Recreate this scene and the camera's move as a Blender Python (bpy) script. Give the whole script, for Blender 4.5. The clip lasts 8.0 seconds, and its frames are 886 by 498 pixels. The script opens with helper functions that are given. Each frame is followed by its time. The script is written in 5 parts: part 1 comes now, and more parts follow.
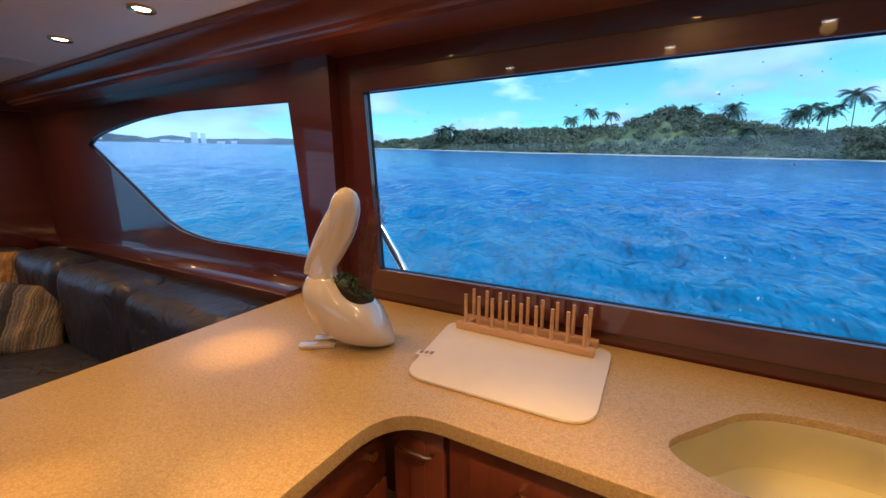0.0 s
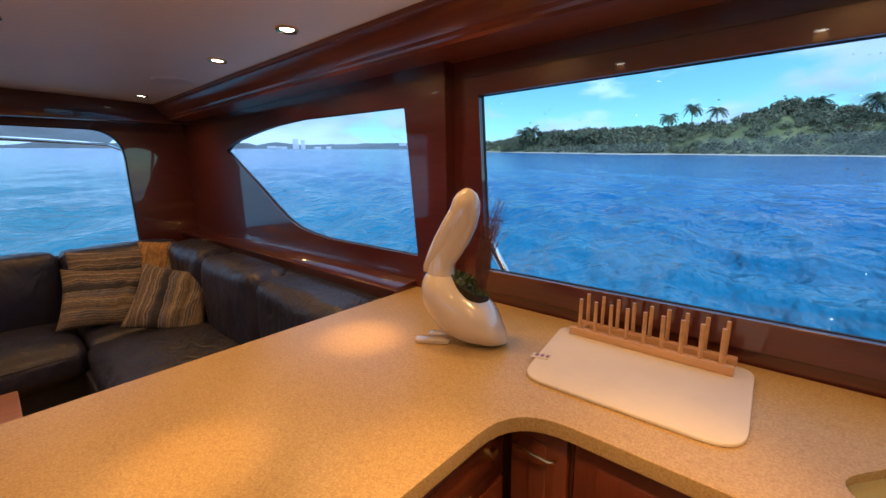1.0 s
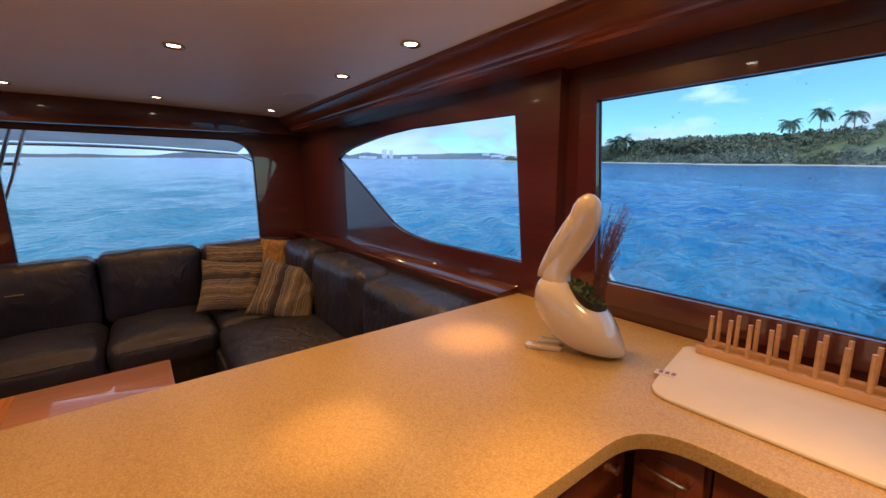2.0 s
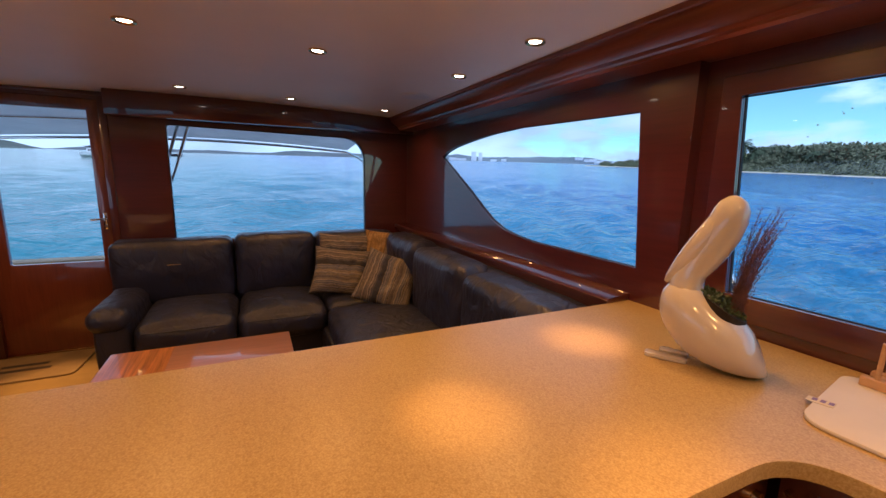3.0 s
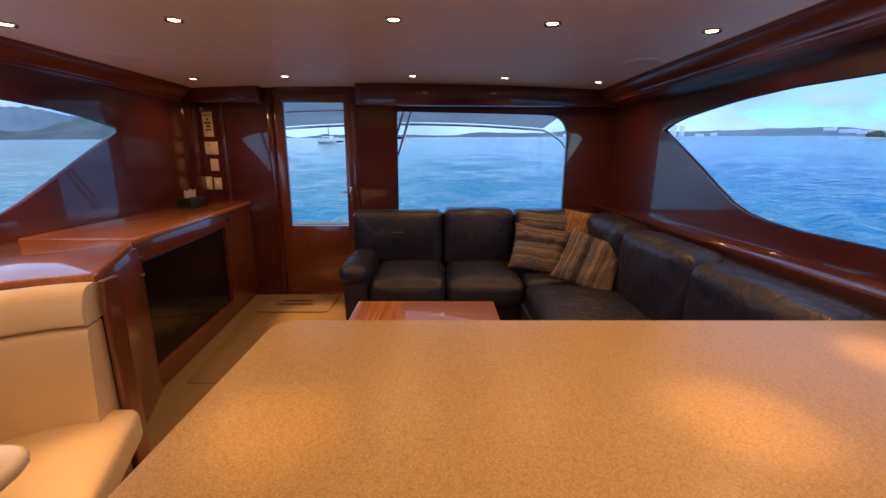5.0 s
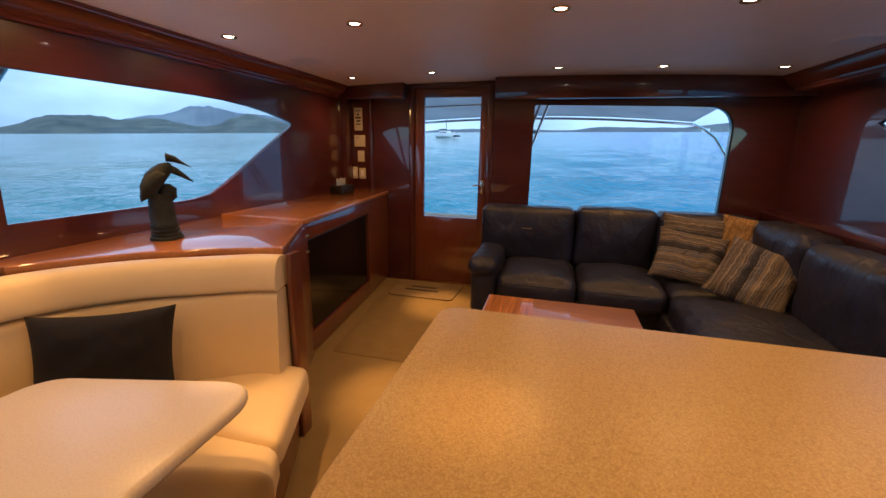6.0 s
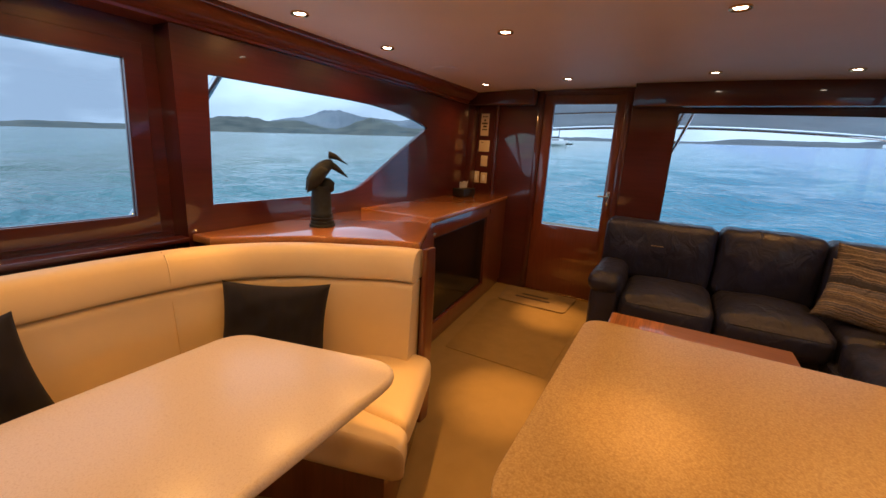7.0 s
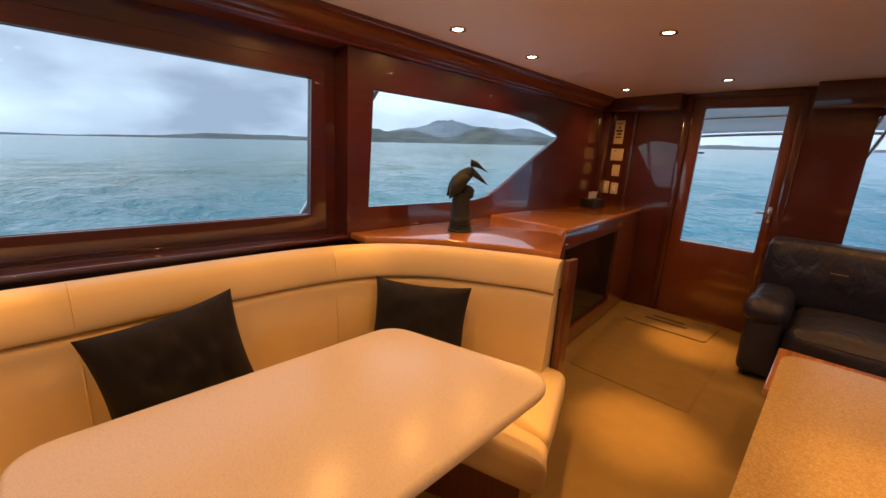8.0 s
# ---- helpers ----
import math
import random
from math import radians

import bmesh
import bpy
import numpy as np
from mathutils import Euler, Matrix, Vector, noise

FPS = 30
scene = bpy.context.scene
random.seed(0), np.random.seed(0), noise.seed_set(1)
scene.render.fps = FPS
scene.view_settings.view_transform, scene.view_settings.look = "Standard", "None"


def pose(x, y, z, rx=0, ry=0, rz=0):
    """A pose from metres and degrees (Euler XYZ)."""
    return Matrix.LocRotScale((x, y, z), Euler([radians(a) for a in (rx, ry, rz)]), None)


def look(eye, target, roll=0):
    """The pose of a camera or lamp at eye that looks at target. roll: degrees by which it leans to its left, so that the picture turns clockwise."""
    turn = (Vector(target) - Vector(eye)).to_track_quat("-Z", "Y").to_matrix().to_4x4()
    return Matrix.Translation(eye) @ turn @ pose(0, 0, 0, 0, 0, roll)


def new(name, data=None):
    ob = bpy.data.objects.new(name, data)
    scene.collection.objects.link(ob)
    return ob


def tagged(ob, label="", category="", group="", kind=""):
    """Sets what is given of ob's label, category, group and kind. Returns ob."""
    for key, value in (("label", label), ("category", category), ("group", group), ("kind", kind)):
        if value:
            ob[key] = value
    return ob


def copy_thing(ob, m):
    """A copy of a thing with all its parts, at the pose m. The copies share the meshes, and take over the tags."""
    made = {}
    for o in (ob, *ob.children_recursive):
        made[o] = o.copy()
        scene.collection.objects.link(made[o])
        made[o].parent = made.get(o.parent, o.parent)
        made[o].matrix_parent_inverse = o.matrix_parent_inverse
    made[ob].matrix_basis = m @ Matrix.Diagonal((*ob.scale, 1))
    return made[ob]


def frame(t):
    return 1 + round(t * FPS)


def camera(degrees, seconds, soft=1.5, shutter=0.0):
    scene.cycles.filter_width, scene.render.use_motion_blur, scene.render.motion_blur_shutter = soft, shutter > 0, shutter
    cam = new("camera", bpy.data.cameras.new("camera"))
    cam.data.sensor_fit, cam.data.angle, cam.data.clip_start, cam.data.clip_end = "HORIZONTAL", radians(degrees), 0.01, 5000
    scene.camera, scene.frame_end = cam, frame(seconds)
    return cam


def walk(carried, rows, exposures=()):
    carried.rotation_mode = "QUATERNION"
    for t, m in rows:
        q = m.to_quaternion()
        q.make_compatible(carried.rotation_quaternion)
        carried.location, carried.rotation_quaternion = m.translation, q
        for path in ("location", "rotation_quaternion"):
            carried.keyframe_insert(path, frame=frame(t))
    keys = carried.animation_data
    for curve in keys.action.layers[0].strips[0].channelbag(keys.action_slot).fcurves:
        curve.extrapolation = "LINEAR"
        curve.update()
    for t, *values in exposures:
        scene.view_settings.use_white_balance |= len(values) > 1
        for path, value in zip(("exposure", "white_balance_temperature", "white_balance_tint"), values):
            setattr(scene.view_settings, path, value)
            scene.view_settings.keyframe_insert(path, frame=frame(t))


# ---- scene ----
cam = camera(95.1, 8.0)
PATH = [
    (0, (-0.742, -1.905, 1.462), (-1.725, -0.217, 1.032), -0.6),
    (0.5, (-0.785, -1.938, 1.459), (-1.927, -0.354, 1.027), -0.9),
    (1, (-0.827, -1.979, 1.46), (-2.125, -0.515, 1.048), -1.1),
    (1.5, (-0.863, -2.023, 1.455), (-2.303, -0.689, 1.07), -1.1),
    (3, (-0.918, -2.183, 1.422), (-2.698, -1.341, 1.07), 1.2),
    (3.5, (-0.933, -2.229, 1.41), (-2.79, -1.59, 1.034), 1.9),
    (4, (-0.938, -2.272, 1.409), (-2.848, -1.841, 1.001), 1.6),
    (4.5, (-0.952, -2.304, 1.403), (-2.892, -2.081, 0.97), 0.8),
    (4.7, (-0.963, -2.334, 1.402), (-2.908, -2.188, 0.958), 0.5),
    (5.8, (-0.943, -2.537, 1.395), (-2.849, -2.909, 0.915), 0.9),
    (6, (-0.949, -2.571, 1.393), (-2.826, -3.061, 0.907), 1.1),
    (6.5, (-0.916, -2.649, 1.385), (-2.715, -3.38, 0.905), 2.3),
    (7, (-0.87, -2.7, 1.385), (-2.569, -3.642, 0.908), 3.2),
    (7.5, (-0.813, -2.757, 1.382), (-2.38, -3.908, 0.915), 3.4),
    (8, (-0.757, -2.837, 1.374), (-2.159, -4.185, 0.908), 3.3),
]
walk(cam, [(t, look(eye, target, roll)) for t, eye, target, roll in PATH],
     [(0, 0.36, 4700, 12), (1.5, 0.36, 5120, 18), (3.5, 0.34, 5250, 25), (4.5, 0.33, 4880, 26), (6.0, 0.37, 4950, 16), (8.0, 0.40, 6200, 22)])


# ---- world, sun, exposure ----
world = bpy.data.worlds.new("world")
scene.world = world
world.use_nodes = True


def sky_world():
    nt = world.node_tree
    nt.nodes.clear()
    N, L = nt.nodes.new, nt.links.new
    out, bg = N("ShaderNodeOutputWorld"), N("ShaderNodeBackground")
    sky = N("ShaderNodeTexSky")
    sky.sky_type, sky.sun_disc = "NISHITA", False
    sky.sun_elevation, sky.sun_rotation = radians(48), radians(80)
    sky.ozone_density, sky.dust_density = 3.0, 0.1
    co, mp = N("ShaderNodeTexCoord"), N("ShaderNodeMapping")
    mp.inputs["Scale"].default_value = (1.0, 1.0, 2.6)
    L(co.outputs["Generated"], mp.inputs["Vector"])
    no = N("ShaderNodeTexNoise")
    no.inputs["Scale"].default_value, no.inputs["Detail"].default_value, no.inputs["Roughness"].default_value = 4.4, 9, 0.58
    L(mp.outputs[0], no.inputs["Vector"])
    sx = N("ShaderNodeSeparateXYZ")
    L(co.outputs["Generated"], sx.inputs[0])
    # cloud cover thickens smoothly towards port (-y) and aft (-x)
    lie = N("ShaderNodeMath")
    lie.operation, lie.inputs[1].default_value = "MULTIPLY_ADD", 0.6
    L(sx.outputs["X"], lie.inputs[0]), L(sx.outputs["Y"], lie.inputs[2])
    mr = N("ShaderNodeMapRange")
    mr.inputs["From Min"].default_value, mr.inputs["From Max"].default_value = 0.75, -0.6
    mr.inputs["To Min"].default_value, mr.inputs["To Max"].default_value = 0.035, 0.30
    L(lie.outputs[0], mr.inputs["Value"])
    add = N("ShaderNodeMath")
    L(no.outputs["Fac"], add.inputs[0]), L(mr.outputs[0], add.inputs[1])
    cr = N("ShaderNodeValToRGB")
    cr.color_ramp.elements[0].position, cr.color_ramp.elements[1].position = 0.52, 0.64
    L(add.outputs[0], cr.inputs[0])
    no2 = N("ShaderNodeTexNoise")
    no2.inputs["Scale"].default_value, no2.inputs["Detail"].default_value = 2.1, 6
    L(mp.outputs[0], no2.inputs["Vector"])
    cc = N("ShaderNodeValToRGB")
    cc.color_ramp.elements[0].position, cc.color_ramp.elements[1].position = 0.36, 0.62
    cc.color_ramp.elements[0].color, cc.color_ramp.elements[1].color = (2.2, 2.9, 3.4, 1), (5.4, 6.8, 7.3, 1)
    L(no2.outputs["Fac"], cc.inputs[0])
    mix = N("ShaderNodeMix")
    mix.data_type = "RGBA"
    tint = N("ShaderNodeMix")
    tint.data_type, tint.blend_type = "RGBA", "MULTIPLY"
    tint.inputs[0].default_value, tint.inputs[7].default_value = 1.0, (0.72, 1.03, 0.82, 1)
    L(sky.outputs[0], tint.inputs[6])
    L(cr.outputs[0], mix.inputs[0]), L(tint.outputs[2], mix.inputs[6]), L(cc.outputs[0], mix.inputs[7])
    L(mix.outputs[2], bg.inputs["Color"])
    bg.inputs["Strength"].default_value = 0.15
    L(bg.outputs[0], out.inputs[0])


sky_world()
sun = new("sun", bpy.data.lights.new("sun", "SUN"))
sun.data.energy, sun.data.angle, sun.data.color = 2.0, radians(4), (1.0, 0.95, 0.88)
sun.matrix_world = look((0, 0, 0), (-0.66, -0.12, -0.74))

# ---- the plan: x forward, y to starboard, z up from the cabin sole ----
AFT, FWD = -4.885, 1.6
STB_A, STB_F, PRT_A, PRT_F = -0.735, -0.68, -4.64, -4.76
COUNTER, CEIL = 0.915, 1.995
MID = -2.72


def ceil_z(y):
    return CEIL - 0.0135 * (y - MID) ** 2


# downlights: warm halogen spots in the headliner
LIGHTS = [(-4.347, y) for y in (-4.292, -3.58, -2.588, -1.868, -1.128)]
LIGHTS += [(-2.988, y) for y in (-4.332, -3.58, -2.591, -1.867, -1.130)]
LIGHTS += [(-2.33, -4.335), (-2.338, -1.124)]
LIGHTS += [(-1.67, y) for y in (-4.335, -3.58, -2.60, -1.867, -1.13)]
# out-of-view rows; those at y -1.867 and -1.75 added to brighten worktop edge
LIGHTS += [(-0.55, -4.335), (-0.55, -3.58), (-0.85, -1.867), (-0.75, -1.13), (-0.30, -1.75)]
LIGHTS += [(0.5, y) for y in (-3.6, -2.6, -1.2)]
# where the swivelled lamps point: (place on the worktop or the sole, watts of the tight beam)
# beams at the galley edge, sink and port wall are added to brighten them
AIM = {(-1.67, -1.13): ((-1.842, -1.235, COUNTER), 46), (-1.67, -1.867): ((-1.632, -1.80, COUNTER), 29), (-1.67, -2.60): ((-1.61, -2.69, COUNTER), 16), (-0.85, -1.867): ((-1.24, -1.55, 0.88), 40), (-0.30, -1.75): ((-0.90, -1.26, 0.88), 45), (-0.75, -1.13): ((-0.42, -1.02, COUNTER), 60),
       (-2.988, -3.58): ((-2.87, -3.36, 0), 150), (-4.347, -3.58): ((-4.28, -3.44, 0), 150), (-2.988, -4.332): ((-3.2, -4.62, 1.15), 34),
       (-1.67, -4.335): ((-1.80, -4.36, COUNTER), 20), (-0.55, -4.335): ((-0.62, -4.40, COUNTER), 20), (-1.67, -3.58): ((-2.20, -3.42, 0), 60)}
# each lamp throws a wide wash and, from its reflector, a tight beam
for lx, ly in LIGHTS:
    target, beam = AIM.get((lx, ly), ((lx, ly, 0), 12))
    for watts, cone in ((11.3, 160), (beam, 19 if target[2] == COUNTER else 25)):
        if cone < 90 and lx < -4 and ly != -3.58:
            continue
        lamp = new("downlight_lamp", bpy.data.lights.new("downlight_lamp", "SPOT"))
        lamp.data.energy, lamp.data.color = watts, (1.0, 0.455, 0.085)
        lamp.data.spot_size, lamp.data.spot_blend, lamp.data.shadow_soft_size = radians(cone), 1.0, 0.025
        at = (lx, ly, ceil_z(ly) - 0.03)
        lamp.matrix_world = look(at, target if cone < 90 else (lx, ly, 0))

# ---- materials ----
def material(name):
    m = bpy.data.materials.new(name)
    m.use_nodes = True
    nt = m.node_tree
    return m, nt, nt.nodes["Principled BSDF"], nt.nodes.new, nt.links.new


def coords(nt, scale=(1, 1, 1), rot=(0, 0, 0)):
    co, mp = nt.nodes.new("ShaderNodeTexCoord"), nt.nodes.new("ShaderNodeMapping")
    mp.inputs["Scale"].default_value, mp.inputs["Rotation"].default_value = scale, rot
    nt.links.new(co.outputs["Object"], mp.inputs["Vector"])
    return mp.outputs[0]


def noise_of(nt, vec, scale, detail=4, rough=0.55, distort=0.0):
    n = nt.nodes.new("ShaderNodeTexNoise")
    n.inputs["Scale"].default_value, n.inputs["Detail"].default_value = scale, detail
    n.inputs["Roughness"].default_value, n.inputs["Distortion"].default_value = rough, distort
    nt.links.new(vec, n.inputs["Vector"])
    return n.outputs["Fac"]


def ramp(nt, fac, stops):
    r = nt.nodes.new("ShaderNodeValToRGB")
    el = r.color_ramp.elements
    while len(el) < len(stops):
        el.new(0.5)
    for e, (p, c) in zip(el, stops):
        e.position, e.color = p, (*c, 1)
    nt.links.new(fac, r.inputs[0])
    return r.outputs[0]


def blend(nt, a, b, fac, mode="MIX"):
    x = nt.nodes.new("ShaderNodeMix")
    x.data_type, x.blend_type = "RGBA", mode
    if isinstance(fac, float):
        x.inputs[0].default_value = fac
    else:
        nt.links.new(fac, x.inputs[0])
    nt.links.new(a, x.inputs[6]), nt.links.new(b, x.inputs[7])
    return x.outputs[2]


def bump(nt, bsdf, height, strength, dist):
    b = nt.nodes.new("ShaderNodeBump")
    b.inputs["Strength"].default_value, b.inputs["Distance"].default_value = strength, dist
    nt.links.new(height, b.inputs["Height"])
    nt.links.new(b.outputs[0], bsdf.inputs["Normal"])


def tone(c, k):
    return tuple(min(1, v * k) for v in c)


def wood(name, c, along="x", rough=0.32, coat=1.0, contrast=0.22):
    """Varnished wood: long grain streaks, broad figure, a glossy clear coat."""
    m, nt, p, N, L = material(name)
    sc = {"x": (1.2, 22, 22), "y": (22, 1.2, 22), "z": (22, 22, 1.2)}[along]
    sc2 = {"x": (0.7, 4, 4), "y": (4, 0.7, 4), "z": (4, 4, 0.7)}[along]
    g = ramp(nt, noise_of(nt, coords(nt, sc), 3.0, 8, 0.62, 0.6), [(0.28, tone(c, 1 - contrast)), (0.5, c), (0.75, tone(c, 1 + contrast))])
    f = ramp(nt, noise_of(nt, coords(nt, sc2), 1.3, 3), [(0.3, (0.72, 0.68, 0.66)), (0.7, (1, 1, 1))])
    L(blend(nt, g, f, 1.0, "MULTIPLY"), p.inputs["Base Color"])
    p.inputs["Roughness"].default_value = rough
    p.inputs["Coat Weight"].default_value, p.inputs["Coat Roughness"].default_value, p.inputs["Coat IOR"].default_value = coat, 0.035, 1.65
    bump(nt, p, noise_of(nt, coords(nt), 2.2, 2), 0.06, 0.01)
    return m


def plain(name, c, rough=0.5, metal=0.0, vary=0.12, scale=9.0, bumpy=0.0, fine=300.0, coat=0.0):
    m, nt, p, N, L = material(name)
    v = coords(nt)
    L(ramp(nt, noise_of(nt, v, scale, 6), [(0.3, tone(c, 1 - vary)), (0.7, tone(c, 1 + vary))]), p.inputs["Base Color"])
    p.inputs["Roughness"].default_value, p.inputs["Metallic"].default_value = rough, metal
    p.inputs["Coat Weight"].default_value, p.inputs["Coat Roughness"].default_value = coat, 0.04
    if bumpy:
        bump(nt, p, noise_of(nt, v, fine, 3), bumpy, 0.002)
    return m


def leather(name, c, rough, crease=0.5, size=9.0, vary=0.28):
    m, nt, p, N, L = material(name)
    v = coords(nt)
    wide = noise_of(nt, v, 3.5, 5)
    L(ramp(nt, wide, [(0.3, tone(c, 1 - vary)), (0.7, tone(c, 1 + vary))]), p.inputs["Base Color"])
    L(ramp(nt, noise_of(nt, v, 14, 4), [(0.3, (rough - 0.07,) * 3), (0.7, (rough + 0.1,) * 3)]), p.inputs["Roughness"])
    vo = N("ShaderNodeTexVoronoi")
    vo.inputs["Scale"].default_value = 420
    L(v, vo.inputs["Vector"])
    folds = noise_of(nt, coords(nt, (1, 1, 0.6)), size, 3, 0.5, 1.2)
    b1 = N("ShaderNodeBump")
    b1.inputs["Strength"].default_value, b1.inputs["Distance"].default_value = 0.12, 0.001
    L(vo.outputs["Distance"], b1.inputs["Height"])
    b2 = N("ShaderNodeBump")
    b2.inputs["Strength"].default_value, b2.inputs["Distance"].default_value = crease, 0.02
    L(folds, b2.inputs["Height"]), L(b1.outputs[0], b2.inputs["Normal"]), L(b2.outputs[0], p.inputs["Normal"])
    return m


def speckle(name, c, dark, light, rough, grain=120, depth=0.75):
    """Cast solid surface: cream ground with tan granules and fine white flecks."""
    m, nt, p, N, L = material(name)
    v = coords(nt)
    a = ramp(nt, noise_of(nt, v, grain * 2, 3, 0.6), [(0.36, dark), (0.52, c), (0.66, light)])
    b = ramp(nt, noise_of(nt, v, grain, 2, 0.6, 0.6), [(0.34, (0.70, 0.62, 0.52)), (0.46, (0.93, 0.91, 0.88)), (0.60, (1, 1, 1))])
    w = ramp(nt, noise_of(nt, v, 2.3, 4), [(0.3, (0.9, 0.88, 0.86)), (0.7, (1, 1, 1))])
    L(blend(nt, blend(nt, a, b, depth, "MULTIPLY"), w, depth, "MULTIPLY"), p.inputs["Base Color"])
    p.inputs["Roughness"].default_value = rough
    bump(nt, p, noise_of(nt, v, 7, 2), 0.02 * depth, 0.004)
    return m


def striped(name, turn, mustard=0.0):
    """Woven blanket stripes: slate, sand and brown bands with ragged edges, some mustard."""
    m, nt, p, N, L = material(name)
    v = coords(nt, (1, 1, 1), (0, 0, turn))
    sx = N("ShaderNodeSeparateXYZ")
    L(v, sx.inputs[0])
    wob = N("ShaderNodeMath")
    wob.operation = "MULTIPLY_ADD"
    L(noise_of(nt, v, 7.0, 5, 0.65), wob.inputs[0])
    wob.inputs[1].default_value = 0.06
    L(sx.outputs["X"], wob.inputs[2])
    w = N("ShaderNodeTexNoise")
    w.noise_dimensions = "1D"
    w.inputs["Scale"].default_value, w.inputs["Detail"].default_value, w.inputs["Roughness"].default_value = 10, 3, 0.7
    L(wob.outputs[0], w.inputs["W"])
    col = ramp(nt, w.outputs["Fac"], [(0.30, (0.03, 0.028, 0.035)), (0.40, (0.07, 0.07, 0.09)), (0.45, (0.36, 0.29, 0.20)),
                                      (0.50, (0.10, 0.085, 0.085)), (0.55, (0.42, 0.34, 0.23)), (0.60, (0.10, 0.105, 0.14)), (0.70, (0.50, 0.43, 0.33))])
    if mustard:
        mr = N("ShaderNodeMapRange")
        mr.inputs["From Min"].default_value, mr.inputs["From Max"].default_value = -0.02, 0.02
        L(wob.outputs[0], mr.inputs["Value"])
        gold = ramp(nt, noise_of(nt, v, 40, 4), [(0.3, (0.36, 0.20, 0.05)), (0.7, (0.50, 0.30, 0.09))])
        col = blend(nt, gold, col, mr.outputs[0])
    fine = N("ShaderNodeTexNoise")
    fine.noise_dimensions = "1D"
    fine.inputs["Scale"].default_value, fine.inputs["Detail"].default_value = 62, 2
    L(wob.outputs[0], fine.inputs["W"])
    col = blend(nt, col, ramp(nt, fine.outputs["Fac"], [(0.36, (0.12, 0.11, 0.12)), (0.46, (0.75, 0.72, 0.70)), (0.6, (1, 1, 1))]), 0.6, "MULTIPLY")
    speck = ramp(nt, noise_of(nt, v, 120, 4, 0.7), [(0.3, (0.55, 0.53, 0.53)), (0.65, (1, 1, 1))])
    L(blend(nt, col, speck, 1.0, "MULTIPLY"), p.inputs["Base Color"])
    p.inputs["Roughness"].default_value = 0.9
    b1, b2 = N("ShaderNodeBump"), N("ShaderNodeBump")
    b1.inputs["Strength"].default_value, b1.inputs["Distance"].default_value = 0.5, 0.002
    b2.inputs["Strength"].default_value, b2.inputs["Distance"].default_value = 0.7, 0.03
    L(noise_of(nt, v, 260, 2), b1.inputs["Height"]), L(noise_of(nt, v, 11, 3, 0.5, 0.8), b2.inputs["Height"])
    L(b1.outputs[0], b2.inputs["Normal"]), L(b2.outputs[0], p.inputs["Normal"])
    return m


def pane_glass(name, tint):
    m, nt, p, N, L = material(name)
    nt.nodes.remove(p)
    out = nt.nodes["Material Output"]
    tr, gl, mx = N("ShaderNodeBsdfTransparent"), N("ShaderNodeBsdfGlossy"), N("ShaderNodeMixShader")
    lw, pw, ma = N("ShaderNodeLayerWeight"), N("ShaderNodeMath"), N("ShaderNodeMath")
    lw.inputs["Blend"].default_value = 0.5
    pw.operation, ma.operation = "POWER", "MULTIPLY_ADD"
    pw.inputs[1].default_value, ma.inputs[1].default_value, ma.inputs[2].default_value = 5.0, 0.5, 0.03
    L(lw.outputs["Facing"], pw.inputs[0]), L(pw.outputs[0], ma.inputs[0])
    tr.inputs["Color"].default_value = (*tint, 1)
    gl.inputs["Roughness"].default_value = 0.01
    L(ma.outputs[0], mx.inputs[0]), L(tr.outputs[0], mx.inputs[1]), L(gl.outputs[0], mx.inputs[2]), L(mx.outputs[0], out.inputs[0])
    return m


def glow(name, c, k):
    m, nt, p, N, L = material(name)
    p.inputs["Emission Color"].default_value, p.inputs["Emission Strength"].default_value = (*c, 1), k
    return m


MAHOG = (0.080, 0.0150, 0.0135)
M_WALL = wood("mahogany_wall", MAHOG, "x")
M_CORNICE = wood("mahogany_cornice", (0.19, 0.046, 0.018), "x", 0.30, 0.35)
M_WALLZ = wood("mahogany_upright", MAHOG, "z")
M_AFT = wood("mahogany_cross", MAHOG, "y")
M_TOP = wood("mahogany_top", (0.47, 0.18, 0.034), "x")
M_TABLE = wood("cherry_top", (0.50, 0.25, 0.13), "y", 0.3, 1.0, 0.22)
M_CAB = wood("cherry_cabinet", (0.165, 0.042, 0.015), "z", 0.3)
M_CEIL = plain("headliner_vinyl", (0.86, 0.83, 0.80), 0.5, 0, 0.02, 3, 0.08, 500)
M_CARPET = plain("tan_carpet", (0.30, 0.205, 0.066), 0.95, 0, 0.06, 9, 0.9, 420)
M_RUNNER = plain("runner_pile", (0.285, 0.193, 0.060), 0.95, 0, 0.08, 8, 0.9, 400)
M_MAT = plain("doormat_pile", (0.27, 0.19, 0.085), 0.95, 0, 0.14, 7, 1.0, 380)
M_COUNTER = speckle("speckled_solid_surface", (0.475, 0.34, 0.120), (0.41, 0.280, 0.088), (0.54, 0.405, 0.170), 0.36, 125, 0.4)
M_DINE = speckle("pale_solid_surface", (0.74, 0.66, 0.56), (0.71, 0.63, 0.53), (0.76, 0.69, 0.59), 0.27, 190, 0.3)
M_DINE.node_tree.nodes["Principled BSDF"].inputs["Coat Weight"].default_value = 0.0
M_SINK = plain("cream_sink", (0.88, 0.83, 0.50), 0.3, 0, 0.03)
M_SOFA = leather("navy_leather", (0.019, 0.021, 0.050), 0.42, 0.75, 10)
M_CREAM = leather("cream_leather", (0.77, 0.61, 0.33), 0.42, 0.10, 5, 0.04)
M_CERAMIC = plain("white_ceramic", (0.55, 0.50, 0.44), 0.14, 0, 0.02, 4, 0, 300, 1.0)
